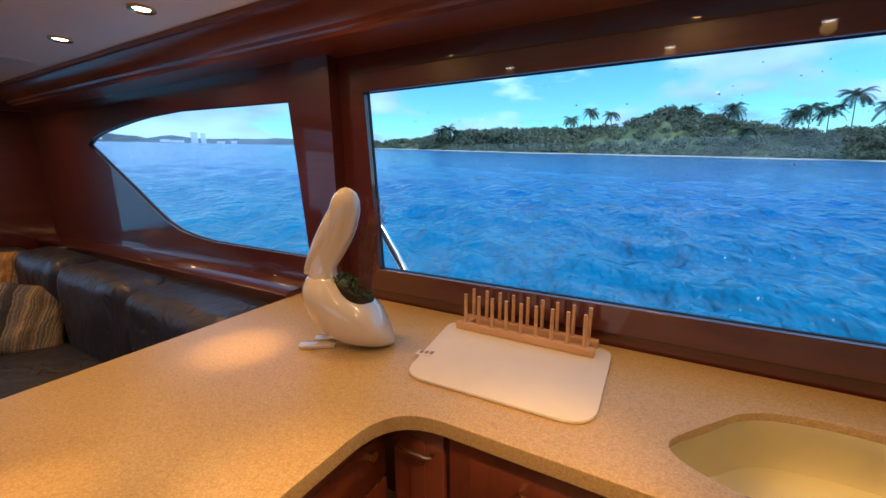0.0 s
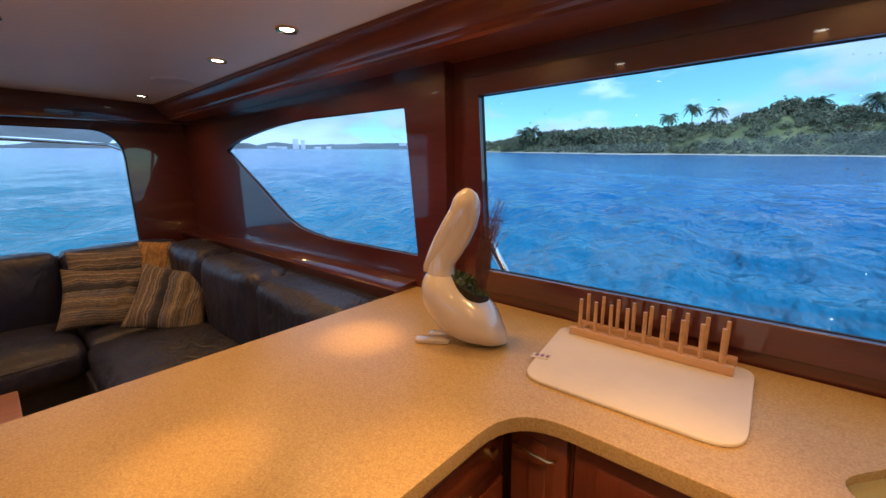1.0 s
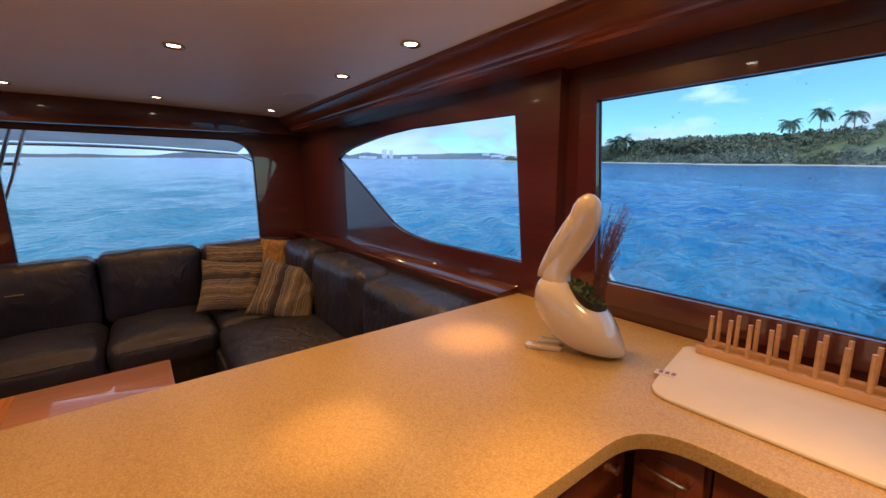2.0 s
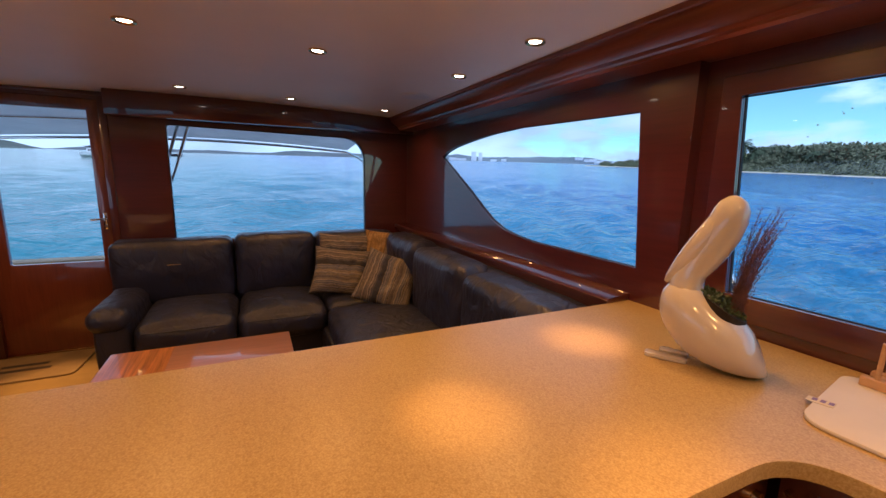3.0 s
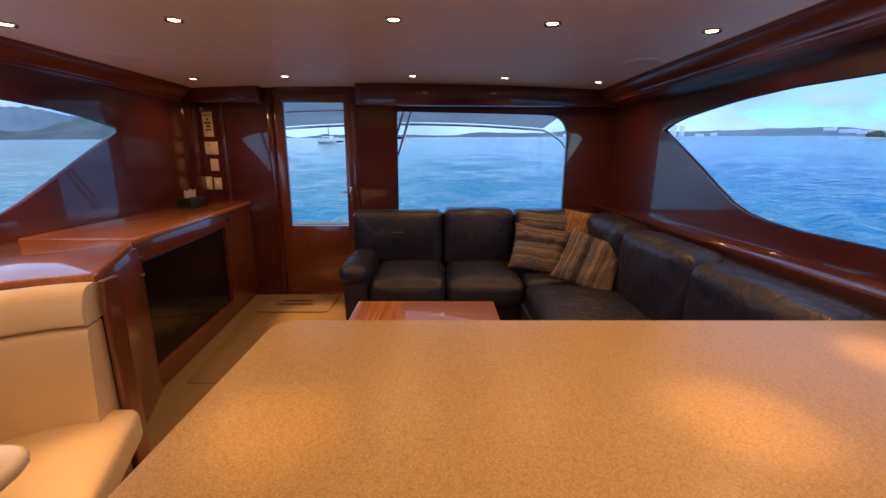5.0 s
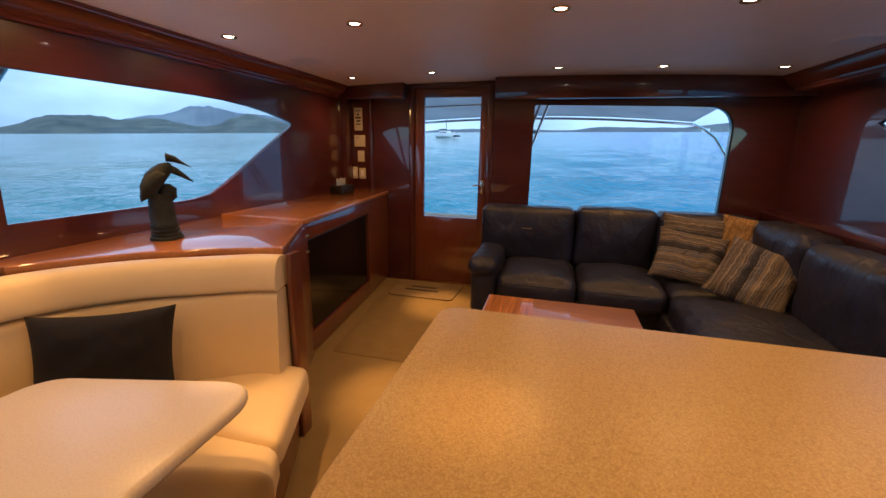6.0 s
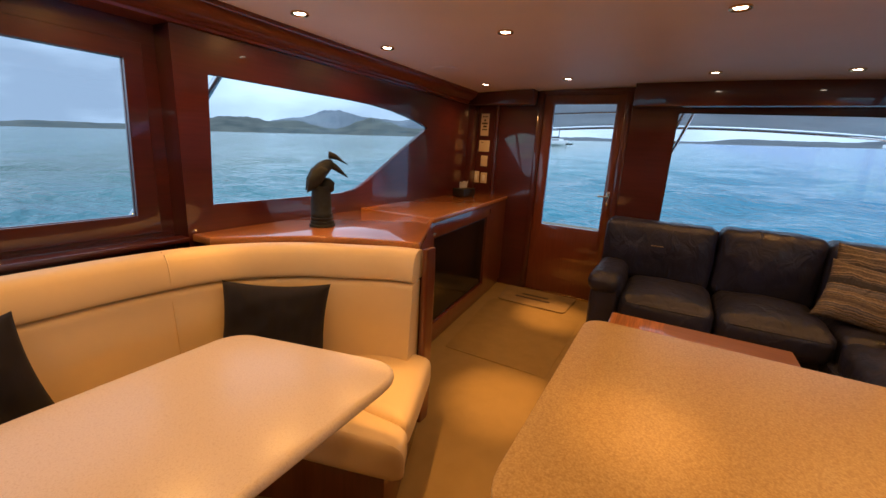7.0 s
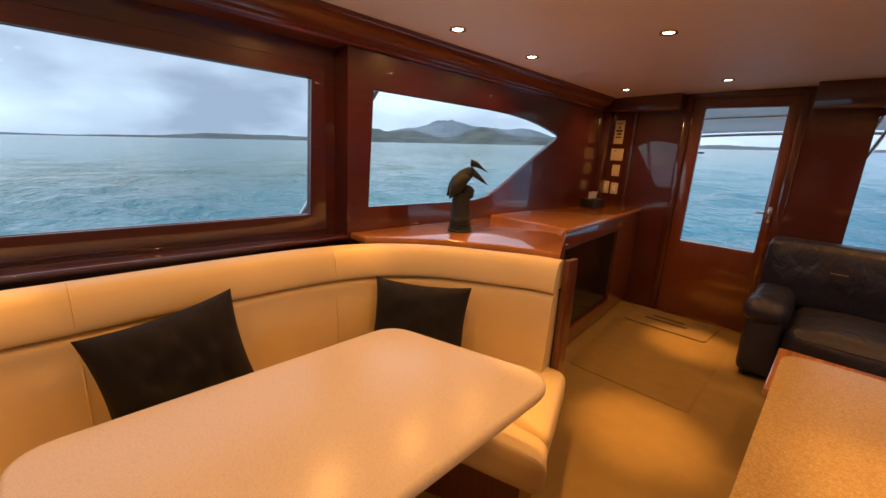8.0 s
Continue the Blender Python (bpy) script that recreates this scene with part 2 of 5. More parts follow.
M_BOARD = plain("white_drying_board", (0.66, 0.61, 0.54), 0.6, 0, 0.03, 12, 0.15, 350)
M_BAMBOO = wood("bamboo", (0.56, 0.34, 0.15), "x", 0.5, 0.15, 0.2)
M_BRONZE = plain("dark_bronze", (0.014, 0.020, 0.022), 0.72, 0.0, 0.5, 30, 0.8, 110)
M_NAVY = plain("navy_velvet", (0.006, 0.005, 0.010), 0.9, 0, 0.3, 14, 0.5, 500)
M_BRASS = plain("brass", (0.72, 0.50, 0.22), 0.25, 1.0, 0.06)
M_STEEL = plain("polished_steel", (0.78, 0.79, 0.80), 0.14, 1.0, 0.04)
M_SCREEN = plain("black_screen", (0.006, 0.006, 0.007), 0.12, 0, 0.05)
M_SCREEN.node_tree.nodes["Principled BSDF"].inputs["Specular IOR Level"].default_value = 0.25
M_BLACK = plain("black_plastic", (0.012, 0.011, 0.011), 0.45, 0, 0.2)
M_RUBBER = plain("black_seal", (0.010, 0.010, 0.011), 0.6, 0, 0.2)
M_PAPER = plain("cream_paper", (0.66, 0.58, 0.42), 0.7, 0, 0.05)
M_INK = plain("dark_ink", (0.05, 0.035, 0.03), 0.7)
M_WHITE = plain("white_gelcoat", (0.78, 0.79, 0.80), 0.3, 0, 0.03)
M_CANVAS = plain("grey_canvas", (0.72, 0.74, 0.76), 0.8, 0, 0.08, 2.5, 0.3, 60)
M_TEAK = wood("teak", (0.45, 0.28, 0.14), "y", 0.6, 0.0, 0.25)
M_GLASS = pane_glass("window_glass", (0.92, 0.95, 0.97))
M_GLOW = glow("halogen_bulb", (1.0, 0.80, 0.50), 14)
M_SOIL = plain("soil", (0.02, 0.014, 0.01), 0.95, 0, 0.4, 60, 0.8, 120)
M_PLUME = plain("dried_grass", (0.13, 0.055, 0.045), 0.9, 0, 0.4, 40)
M_LEAF = plain("succulent_leaf", (0.06, 0.10, 0.05), 0.5, 0, 0.4, 40)
M_STRIPE_A, M_STRIPE_B, M_STRIPE_C = striped("striped_weave", 0.0), striped("striped_weave_crossed", 1.57), striped("mustard_weave", 0.15, 1.0)

# ---- mesh helpers ----
ORIGIN = {}


def mesh_of(name, bm, mat, smooth=True, angle=35):
    bmesh.ops.recalc_face_normals(bm, faces=bm.faces)
    me = bpy.data.meshes.new(name)
    bm.to_mesh(me)
    bm.free()
    me.materials.append(mat)
    if smooth:
        me.polygons.foreach_set("use_smooth", [True] * len(me.polygons))
        me.set_sharp_from_angle(angle=radians(angle))
    return me


def thing(name, at, label, category, group="", kind=""):
    """An Empty at the base of a thing; its parts are built in world metres."""
    ob = new(name)
    ob.empty_display_size = 0.05
    ob.location = at
    ORIGIN[ob] = Vector(at)
    return tagged(ob, label, category, group, kind)


def part(name, bm, mat, parent, label="", angle=35):
    at = ORIGIN[parent]
    bmesh.ops.translate(bm, vec=-at, verts=bm.verts)
    ob = new(name, mesh_of(name, bm, mat, True, angle))
    ob.parent = parent
    ORIGIN[ob] = at
    return tagged(ob, label)


def solid(name, bm, mat, label="", category="", group="", kind="", at=None, angle=35):
    """A top-level thing of one mesh."""
    at = Vector(at or (0, 0, 0))
    bmesh.ops.translate(bm, vec=-at, verts=bm.verts)
    ob = new(name, mesh_of(name, bm, mat, True, angle))
    ob.location = at
    ORIGIN[ob] = at
    return tagged(ob, label, category, group, kind)


def setting(name, bm, mat, label="", category=""):
    return solid(name, bm, mat, label, category, "", "structure")


def box(x0, x1, y0, y1, z0, z1, r=0.0, seg=2, bm=None):
    bm2 = bmesh.new()
    bmesh.ops.create_cube(bm2, size=1)
    for v in bm2.verts:
        v.co = Vector(((x0 + x1) / 2 + v.co.x * (x1 - x0), (y0 + y1) / 2 + v.co.y * (y1 - y0), (z0 + z1) / 2 + v.co.z * (z1 - z0)))
    if r:
        bmesh.ops.bevel(bm2, geom=bm2.edges[:], offset=r, segments=seg, profile=0.5, affect="EDGES", clamp_overlap=True)
    return join(bm, bm2) if bm else bm2


def join(bm, other):
    me = bpy.data.meshes.new("tmp")
    other.to_mesh(me)
    other.free()
    bm.from_mesh(me)
    bpy.data.meshes.remove(me)
    return bm


def rod(a, b, r0, r1=None, seg=12, bm=None):
    a, b = Vector(a), Vector(b)
    bm = bm or bmesh.new()
    m = Matrix.Translation((a + b) / 2) @ (b - a).to_track_quat("Z", "Y").to_matrix().to_4x4()
    bmesh.ops.create_cone(bm, cap_ends=True, segments=seg, radius1=r0, radius2=r0 if r1 is None else r1, depth=(b - a).length, matrix=m)
    return bm


def tube(pts, r, seg=10, bm=None):
    """A bent tube through points."""
    bm = bm or bmesh.new()
    pts = [Vector(p) for p in pts]
    rings = []
    for i, p in enumerate(pts):
        d = (pts[min(i + 1, len(pts) - 1)] - pts[max(i - 1, 0)]).normalized()
        q = d.to_track_quat("Z", "Y")
        rings.append([bm.verts.new(p + q @ Vector((r * math.cos(k * math.tau / seg), r * math.sin(k * math.tau / seg), 0))) for k in range(seg)])
    for a, b in zip(rings, rings[1:]):
        for k in range(seg):
            bm.faces.new((a[k], a[(k + 1) % seg], b[(k + 1) % seg], b[k]))
    bm.faces.new(rings[0][::-1]), bm.faces.new(rings[-1])
    return bm


def loft(sections, bm=None):
    """Skin closed rings of equal count; end rings are capped."""
    bm = bm or bmesh.new()
    rings = [[bm.verts.new(p) for p in s] for s in sections]
    n = len(rings[0])
    for a, b in zip(rings, rings[1:]):
        for k in range(n):
            bm.faces.new((a[k], a[(k + 1) % n], b[(k + 1) % n], b[k]))
    bm.faces.new(rings[0][::-1]), bm.faces.new(rings[-1])
    return bm


def round_poly(pts, r, seg=6):
    """Corner points with each corner rounded; r: one radius or one per corner."""
    out, n = [], len(pts)
    for i in range(n):
        p, a, b = Vector(pts[i]), Vector(pts[i - 1]), Vector(pts[(i + 1) % n])
        rr = r[i] if isinstance(r, (list, tuple)) else r
        if rr <= 0:
            out.append(tuple(p))
            continue
        da, db = (a - p).normalized(), (b - p).normalized()
        rr = min(rr, (a - p).length * 0.49, (b - p).length * 0.49)
        for k in range(seg + 1):
            t = k / seg
            out.append(tuple(p + da * rr * (1 - t) ** 2 + db * rr * t ** 2))
    return out


def prism(pts, lo, hi, axis="z", r=0.0, seg=3, holes=(), bm=None):
    """A plate of outline pts (and holes) from lo to hi along an axis, with its rims rounded by r."""
    put = {"z": lambda a, b, c: (a, b, c), "y": lambda a, b, c: (a, c, b), "x": lambda a, b, c: (c, a, b)}[axis]
    b2 = bmesh.new()
    edges = []
    for loop in (pts, *holes):
        vs = [b2.verts.new(put(p[0], p[1], lo)) for p in loop]
        edges += [b2.edges.new((vs[i], vs[(i + 1) % len(vs)])) for i in range(len(vs))]
    if holes:
        bmesh.ops.triangle_fill(b2, use_beauty=True, edges=edges)
    else:
        b2.faces.new(b2.verts[:])
    up = bmesh.ops.extrude_face_region(b2, geom=b2.faces[:])
    vs = [g for g in up["geom"] if isinstance(g, bmesh.types.BMVert)]
    bmesh.ops.translate(b2, vec=Vector(put(0, 0, hi - lo)), verts=vs)
    if r:
        bmesh.ops.recalc_face_normals(b2, faces=b2.faces)
        rim = [e for e in b2.edges if len(e.link_faces) == 2 and e.calc_face_angle(0) > 1.2 and abs((e.verts[0].co - e.verts[1].co).dot(Vector(put(0, 0, 1)))) < 1e-5]
        bmesh.ops.bevel(b2, geom=rim, offset=r, segments=seg, profile=0.5, affect="EDGES", clamp_overlap=True)
    return join(bm, b2) if bm else b2


def cushion(x0, x1, y0, y1, z0, z1, r=0.05, puff=(0, 0, 0), n=12, rough=0.0, seed=0.0):
    """A stuffed block: rounded box, swollen along its axes, lightly uneven."""
    bm = bmesh.new()
    bmesh.ops.create_cube(bm, size=2)
    bmesh.ops.subdivide_edges(bm, edges=bm.edges[:], cuts=n, use_grid_fill=True)
    h = Vector(((x1 - x0) / 2, (y1 - y0) / 2, (z1 - z0) / 2))
    c = Vector(((x0 + x1) / 2, (y0 + y1) / 2, (z0 + z1) / 2))
    r = min(r, *h)
    for v in bm.verts:
        u = [math.copysign(abs(k) ** 0.8, k) for k in v.co]
        p = Vector([a * b for a, b in zip(u, h)])
        q = Vector([max(-(b - r), min(b - r, a)) for a, b in zip(p, h)])
        d = p - q
        if d.length > 1e-6:
            p = q + d.normalized() * r
        w = [1 - min(1, k * k) for k in u]
        p.x += math.copysign(1, u[0]) * abs(u[0]) * puff[0] * w[1] * w[2]
        p.y += math.copysign(1, u[1]) * abs(u[1]) * puff[1] * w[0] * w[2]
        p.z += math.copysign(1, u[2]) * abs(u[2]) * puff[2] * w[0] * w[1]
        if rough:
            p += Vector(noise.noise_vector((p + c) * 7 + Vector((seed, 0, 0)))) * rough
        v.co = p + c
    return bm


def throw_pillow(w, h, t, seed=0.0, n=34):
    """A soft square cushion lying in its own xy plane, pinched at the corners."""
    bm = bmesh.new()
    grid = {}
    for s in (1, -1):
        for i in range(n + 1):
            for j in range(n + 1):
                u, v = 2 * i / n - 1, 2 * j / n - 1
                edge = i in (0, n) or j in (0, n)
                if s < 0 and edge:
                    grid[s, i, j] = grid[1, i, j]
                    continue
                x = u * w / 2 * (1 - 0.09 * (1 - v * v))
                y = v * h / 2 * (1 - 0.09 * (1 - u * u))
                z = s * t / 2 * ((1 - u ** 4) * (1 - v ** 4)) ** 0.6
                wr = noise.noise(Vector((u * 2.2 + seed, v * 2.2, s))) * 0.020 * (1 - max(abs(u), abs(v)) ** 4)
                wr += noise.noise(Vector((u * 6.5 - seed, v * 3.0, s * 2))) * 0.009 * (1 - max(abs(u), abs(v)) ** 6)
                grid[s, i, j] = bm.verts.new((x + wr * 0.4, y + wr * 0.4, z + wr * s))
    for s in (1, -1):
        for i in range(n):
            for j in range(n):
                f = [grid[s, i, j], grid[s, i + 1, j], grid[s, i + 1, j + 1], grid[s, i, j + 1]]
                bm.faces.new(f if s > 0 else f[::-1])
    return bm


# ---- the saloon's shell ----
setting("floor", box(AFT - 0.1, FWD, -5.0, -0.5, -0.06, 0.0), M_CARPET, "tan cut-pile carpet over the cabin sole", "carpet")


def headliner():
    ys = [-4.60 + (4.60 - 0.90) * k / 24 for k in range(25)]
    bm = bmesh.new()
    sec = []
    for x in (AFT - 0.05, FWD):
        sec.append([(x, y, ceil_z(y)) for y in ys] + [(x, y, ceil_z(y) + 0.05) for y in reversed(ys)])
    return loft(sec, bm)


setting("ceiling", headliner(), M_CEIL, "off-white vinyl headliner with a slight camber", "ceiling")

# aft side windows, in x and z: square forward, drawn out to a point aft
WIN_SA = [(-2.080, 1.060), (-2.135, 1.697), (-2.95, 1.714), (-3.25, 1.703), (-3.43, 1.688), (-3.62, 1.668), (-3.80, 1.645), (-3.93, 1.618),
          (-4.028, 1.580), (-3.55, 1.324), (-3.38, 1.226), (-3.22, 1.142), (-3.09, 1.100), (-2.95, 1.077), (-2.78, 1.063)]
WIN_PA = [(-2.035, 1.060), (-2.058, 1.662), (-3.03, 1.668), (-3.25, 1.663), (-3.47, 1.647), (-3.66, 1.622), (-3.82, 1.592),
          (-3.975, 1.556), (-3.61, 1.362), (-3.36, 1.224), (-3.20, 1.140), (-3.06, 1.080), (-2.92, 1.060), (-2.70, 1.056)]
WIN_SF = [(-1.742, 1.040), (-1.778, 1.706), (0.55, 1.706), (0.62, 1.040)]
WIN_PF = [(-1.755, 1.024), (-1.775, 1.680), (0.55, 1.680), (0.62, 1.024)]


def inset(pts, d):
    """Outline moved inwards by d."""
    c = Vector((sum(p[0] for p in pts) / len(pts), sum(p[1] for p in pts) / len(pts)))
    w = max(p[0] for p in pts) - min(p[0] for p in pts)
    h = max(p[1] for p in pts) - min(p[1] for p in pts)
    return [(c.x + (p[0] - c.x) * (1 - 2 * d / w), c.y + (p[1] - c.y) * (1 - 2 * d / h)) for p in pts]


def offset(pts, d):
    """Outline moved along its own normals, inwards for positive d."""
    P = [Vector(p) for p in pts]
    area = sum(a.x * b.y - b.x * a.y for a, b in zip(P, P[1:] + P[:1]))
    out = []
    for i, p in enumerate(P):
        t = ((p - P[i - 1]).normalized() + (P[(i + 1) % len(P)] - p).normalized()).normalized()
        nrm = Vector((-t.y, t.x)) * (1 if area > 0 else -1)
        out.append(tuple(p + nrm * d))
    return out


def band(pts, d0, d1, lo, hi, axis):
    """A flat ring between two offsets of an outline, from lo to hi along an axis."""
    put = {"y": lambda a, b, c: (a, c, b), "x": lambda a, b, c: (c, a, b)}[axis]
    bm = bmesh.new()
    loops = []
    for d, w in ((d0, lo), (d1, lo), (d1, hi), (d0, hi)):
        loops.append([bm.verts.new(put(p[0], p[1], w)) for p in offset(pts, d)])
    n = len(pts)
    for a, b in zip(loops, loops[1:] + loops[:1]):
        for k in range(n):
            bm.faces.new((a[k], a[(k + 1) % n], b[(k + 1) % n], b[k]))
    return bm


def window(name, outline, y_in, y_out, side):
    """A pane in a black seal within a side wall's opening."""
    w = new(name)
    ORIGIN[w] = Vector((0, 0, 0))
    tagged(w, "large fixed cabin window in a black seal", "window", "", "structure")
    y = y_in + side * 0.016
    part("seal", band(outline, -0.001, 0.003, y - 0.006, y + 0.006, "y"), M_RUBBER if side > 0 else M_WALL, w)
    pane = part("pane", prism(offset(outline, 0.002), y - 0.003, y + 0.003, "y"), M_GLASS, w, "clear tinted glass")
    pane.visible_shadow = False
    return w


def side_wall(name, x0, x1, y_in, y_out, outline, z0=0.0, z1=1.90):
    rect = [(x0, z0), (x1, z0), (x1, z1), (x0, z1)]
    return setting(name, prism(rect, min(y_in, y_out), max(y_in, y_out), "y", 0, 2, [outline]), M_WALL, "glossy varnished mahogany side wall", "wall")


side_wall("wall_starboard_aft", AFT, -1.905, STB_A, STB_A + 0.03, WIN_SA)
setting("wall_starboard_return", box(-1.945, -1.906, STB_A + 0.031, STB_F + 0.024, 0.0, 1.90), M_WALL, "glossy varnished mahogany wall return", "wall")
side_wall("wall_starboard_forward", -1.905, FWD, STB_F, STB_F + 0.024, WIN_SF)
side_wall("wall_port_aft", AFT, -1.905, PRT_A, PRT_A - 0.03, WIN_PA)
setting("wall_port_return", box(-1.945, -1.906, PRT_F - 0.024, PRT_A - 0.031, 0.0, 1.90), M_WALL, "glossy varnished mahogany wall return", "wall")
side_wall("wall_port_forward", -1.905, FWD, PRT_F, PRT_F - 0.024, WIN_PF)
window("window_1", WIN_SA, STB_A, 0, 1)
window("window_2", WIN_SF, STB_F, 0, 1)
window("window_3", WIN_PA, PRT_A, 0, -1)
window("window_4", WIN_PF, PRT_F, 0, -1)

# window surrounds of the forward windows: a proud frame, with a dark groove to the pilaster
for nm, o, y, s in (("trim_starboard", WIN_SF, STB_F, -1), ("trim_port", WIN_PF, PRT_F, 1)):
    zb, zt = o[0][1], o[1][1]
    rim = [(-1.845, zb - 0.085), (-1.845, zt + 0.07), (0.72, zt + 0.07), (0.72, zb - 0.085)]
    setting(nm, prism(rim, min(y, y + s * 0.012), max(y, y + s * 0.012), "y", 0.002, 1, [o]), M_WALL, "raised mahogany window surround", "trim")

# coved cornice with thin mouldings under the headliner
def cornice(y_edge, y_wall, s):
    zt = ceil_z(y_edge)
    prof = [(0.0, zt - 0.002), (0.002, zt - 0.018), (0.010, zt - 0.022), (0.014, zt - 0.034), (0.030, zt - 0.052), (0.052, zt - 0.070), (0.078, zt - 0.082),
            (0.082, zt - 0.094), (0.094, zt - 0.100), (0.096, zt - 0.112), (0.115, zt - 0.114)]
    pts = [(y_edge + s * a, z) for a, z in prof] + [(y_wall, zt - 0.114), (y_wall, zt + 0.03), (y_edge, zt + 0.03)]
    return prism(pts, AFT + 0.19, FWD, "x")


setting("cornice_starboard", cornice(-0.975, STB_F + 0.08, 1), M_CORNICE, "moulded mahogany cornice with glossy varnish", "cornice")
setting("cornice_port", cornice(-4.525, PRT_F - 0.06, -1), M_CORNICE, "moulded mahogany cornice with glossy varnish", "cornice")

# aft bulkhead with door and window openings, in y and z
AFT_WIN = round_poly([(-2.775, 0.84), (-2.775, 1.788), (-1.165, 1.762), (-1.165, 0.84)], [0.01, 0.03, 0.22, 0.02], 10)
DOOR = [(-3.91, 0.0), (-3.91, 1.935), (-3.19, 1.935), (-3.19, 0.0)]
y0, y1 = -4.85, -0.60
outer = [(y0, -0.02), (DOOR[0][0], -0.02), (DOOR[0][0], 1.935), (DOOR[2][0], 1.935), (DOOR[2][0], -0.02), (y1, -0.02), (y1, 2.05), (y0, 2.05)]
setting("wall_aft", prism(outer, AFT - 0.09, AFT, "x", 0, 2, [AFT_WIN]), M_AFT, "glossy mahogany bulkhead with a window and a door", "wall")
setting("wall_forward", box(FWD, FWD + 0.05, -5.0, -0.5, -0.02, 2.05), M_AFT, "mahogany forward bulkhead", "wall")
w5 = new("window_5")
ORIGIN[w5] = Vector((0, 0, 0))
tagged(w5, "aft saloon window with a rounded top corner", "window", "", "structure")
part("seal", band(AFT_WIN, -0.001, 0.006, AFT - 0.03, AFT - 0.016, "x"), M_RUBBER, w5)
part("pane", prism(offset(AFT_WIN, 0.002), AFT - 0.026, AFT - 0.020, "x"), M_GLASS, w5).visible_shadow = False


def cabin_door():
    d = new("door_1")
    ORIGIN[d] = Vector((0, 0, 0))
    tagged(d, "closed mahogany door with a tall glass light", "door", "", "structure")
    leaf = [(-3.9095, 0.0205), (-3.9095, 1.9345), (-3.1905, 1.9345), (-3.1905, 0.0205)]
    light = round_poly([(-3.815, 0.708), (-3.815, 1.855), (-3.262, 1.855), (-3.262, 0.708)], 0.012, 3)
    part("leaf", prism(leaf, AFT - 0.05, AFT - 0.012, "x", 0.003, 2, [light]), M_CAB, d, "reddish varnished mahogany leaf")
    part("pane", prism(offset(light, -0.002), AFT - 0.034, AFT - 0.028, "x"), M_GLASS, d).visible_shadow = False
    h = part("lock_plate", box(AFT - 0.012, AFT - 0.006, -3.238, -3.212, 0.96, 1.09, 0.003), M_STEEL, d, "steel lock plate")
    part("door_handle", tube([(AFT - 0.01, -3.225, 1.045), (AFT + 0.035, -3.225, 1.045), (AFT + 0.042, -3.24, 1.045), (AFT + 0.042, -3.305, 1.04)], 0.007), M_STEEL, h, "curved steel lever")
    part("key_barrel", rod((AFT - 0.012, -3.225, 0.985), (AFT + 0.012, -3.225, 0.985), 0.011), M_STEEL, h)
    part("threshold", box(AFT - 0.06, AFT + 0.012, -3.91, -3.19, 0.0, 0.02, 0.004), M_BRASS, d, "worn metal threshold")


cabin_door()
for nm, a, b in (("door_jamb_port", -3.965, -3.913), ("door_jamb_starboard", -3.187, -3.135)):
    setting(nm, box(AFT, AFT + 0.014, a, b, 0.0, 1.96, 0.004), M_WALLZ, "mahogany door jamb", "trim")
setting("door_head", box(AFT, AFT + 0.014, -3.965, -3.135, 1.962, 1.985, 0.004), M_AFT, "mahogany door head", "trim")
# valances over the aft window and the port corner
setting("valance", box(AFT, -4.70, -3.11, -0.60, 1.815, 1.995, 0.006), M_AFT, "boxed mahogany valance over the aft window", "valance")
setting("valance_port", box(AFT, -4.74, -4.85, -3.975, 1.835, 1.985, 0.02), M_AFT, "boxed mahogany valance in the corner", "valance")
# rounded column and pilaster in the port aft corner
setting("column_port", rod((AFT + 0.005, -4.375, 0.0), (AFT + 0.005, -4.375, 1.84), 0.028, None, 20), M_WALLZ, "half-round mahogany corner column", "column")
setting("pilaster_aft_port", box(AFT, AFT + 0.13, -4.70, -4.585, 0.9, 1.84, 0.012), M_WALLZ, "mahogany pilaster in the corner", "pilaster")
setting("baseboard", box(AFT, AFT + 0.012, -3.13, -0.75, 0.0, 0.07, 0.004), M_AFT, "mahogany skirting", "baseboard")
# ledge under the starboard aft window
setting("ledge_starboard", prism([(-0.865, 0.905), (-0.865, 0.925), (-0.850, 0.935), (STB_A, 0.945), (STB_A, 0.86), (-0.850, 0.86)], AFT, -2.095, "x", 0.003, 2), M_WALL,
        "mahogany ledge behind the sofa", "ledge")
setting("ledge_port", box(-1.9, FWD, PRT_F, -4.62, 0.90, 0.925, 0.006), M_WALL, "mahogany ledge behind the dinette", "ledge")

# ---- downlights ----
def downlight():
    t = thing("downlight", (0, 0, 0), "small recessed halogen downlight with a brass rim", "light", "ceiling downlights")
    bm = bmesh.new()
    ring = []
    for r, z in ((0.024, 0.003), (0.033, -0.003), (0.038, -0.005), (0.041, -0.003), (0.041, 0.006), (0.024, 0.006)):
        ring.append((r, z))
    n = 28
    vs = [[bm.verts.new((r * math.cos(k * math.tau / n), r * math.sin(k * math.tau / n), z)) for k in range(n)] for r, z in ring]
    for a, b in zip(vs, vs[1:] + vs[:1]):
        for k in range(n):
            bm.faces.new((a[k], a[(k + 1) % n], b[(k + 1) % n], b[k]))
    part("rim", bm, M_BRASS, t)
    part("bulb", rod((0, 0, 0.001), (0, 0, 0.005), 0.0245, None, 24), M_GLOW, t, "glowing halogen bulb")
    return t


first = downlight()
for k, (lx, ly) in enumerate(LIGHTS):
    m = Matrix.Translation((lx, ly, ceil_z(ly) - 0.004)) @ pose(0, 0, 0, math.degrees(math.atan(-0.027 * (ly - MID))))
    if k == 0:
        first.matrix_basis = m
    else:
        copy_thing(first, m)


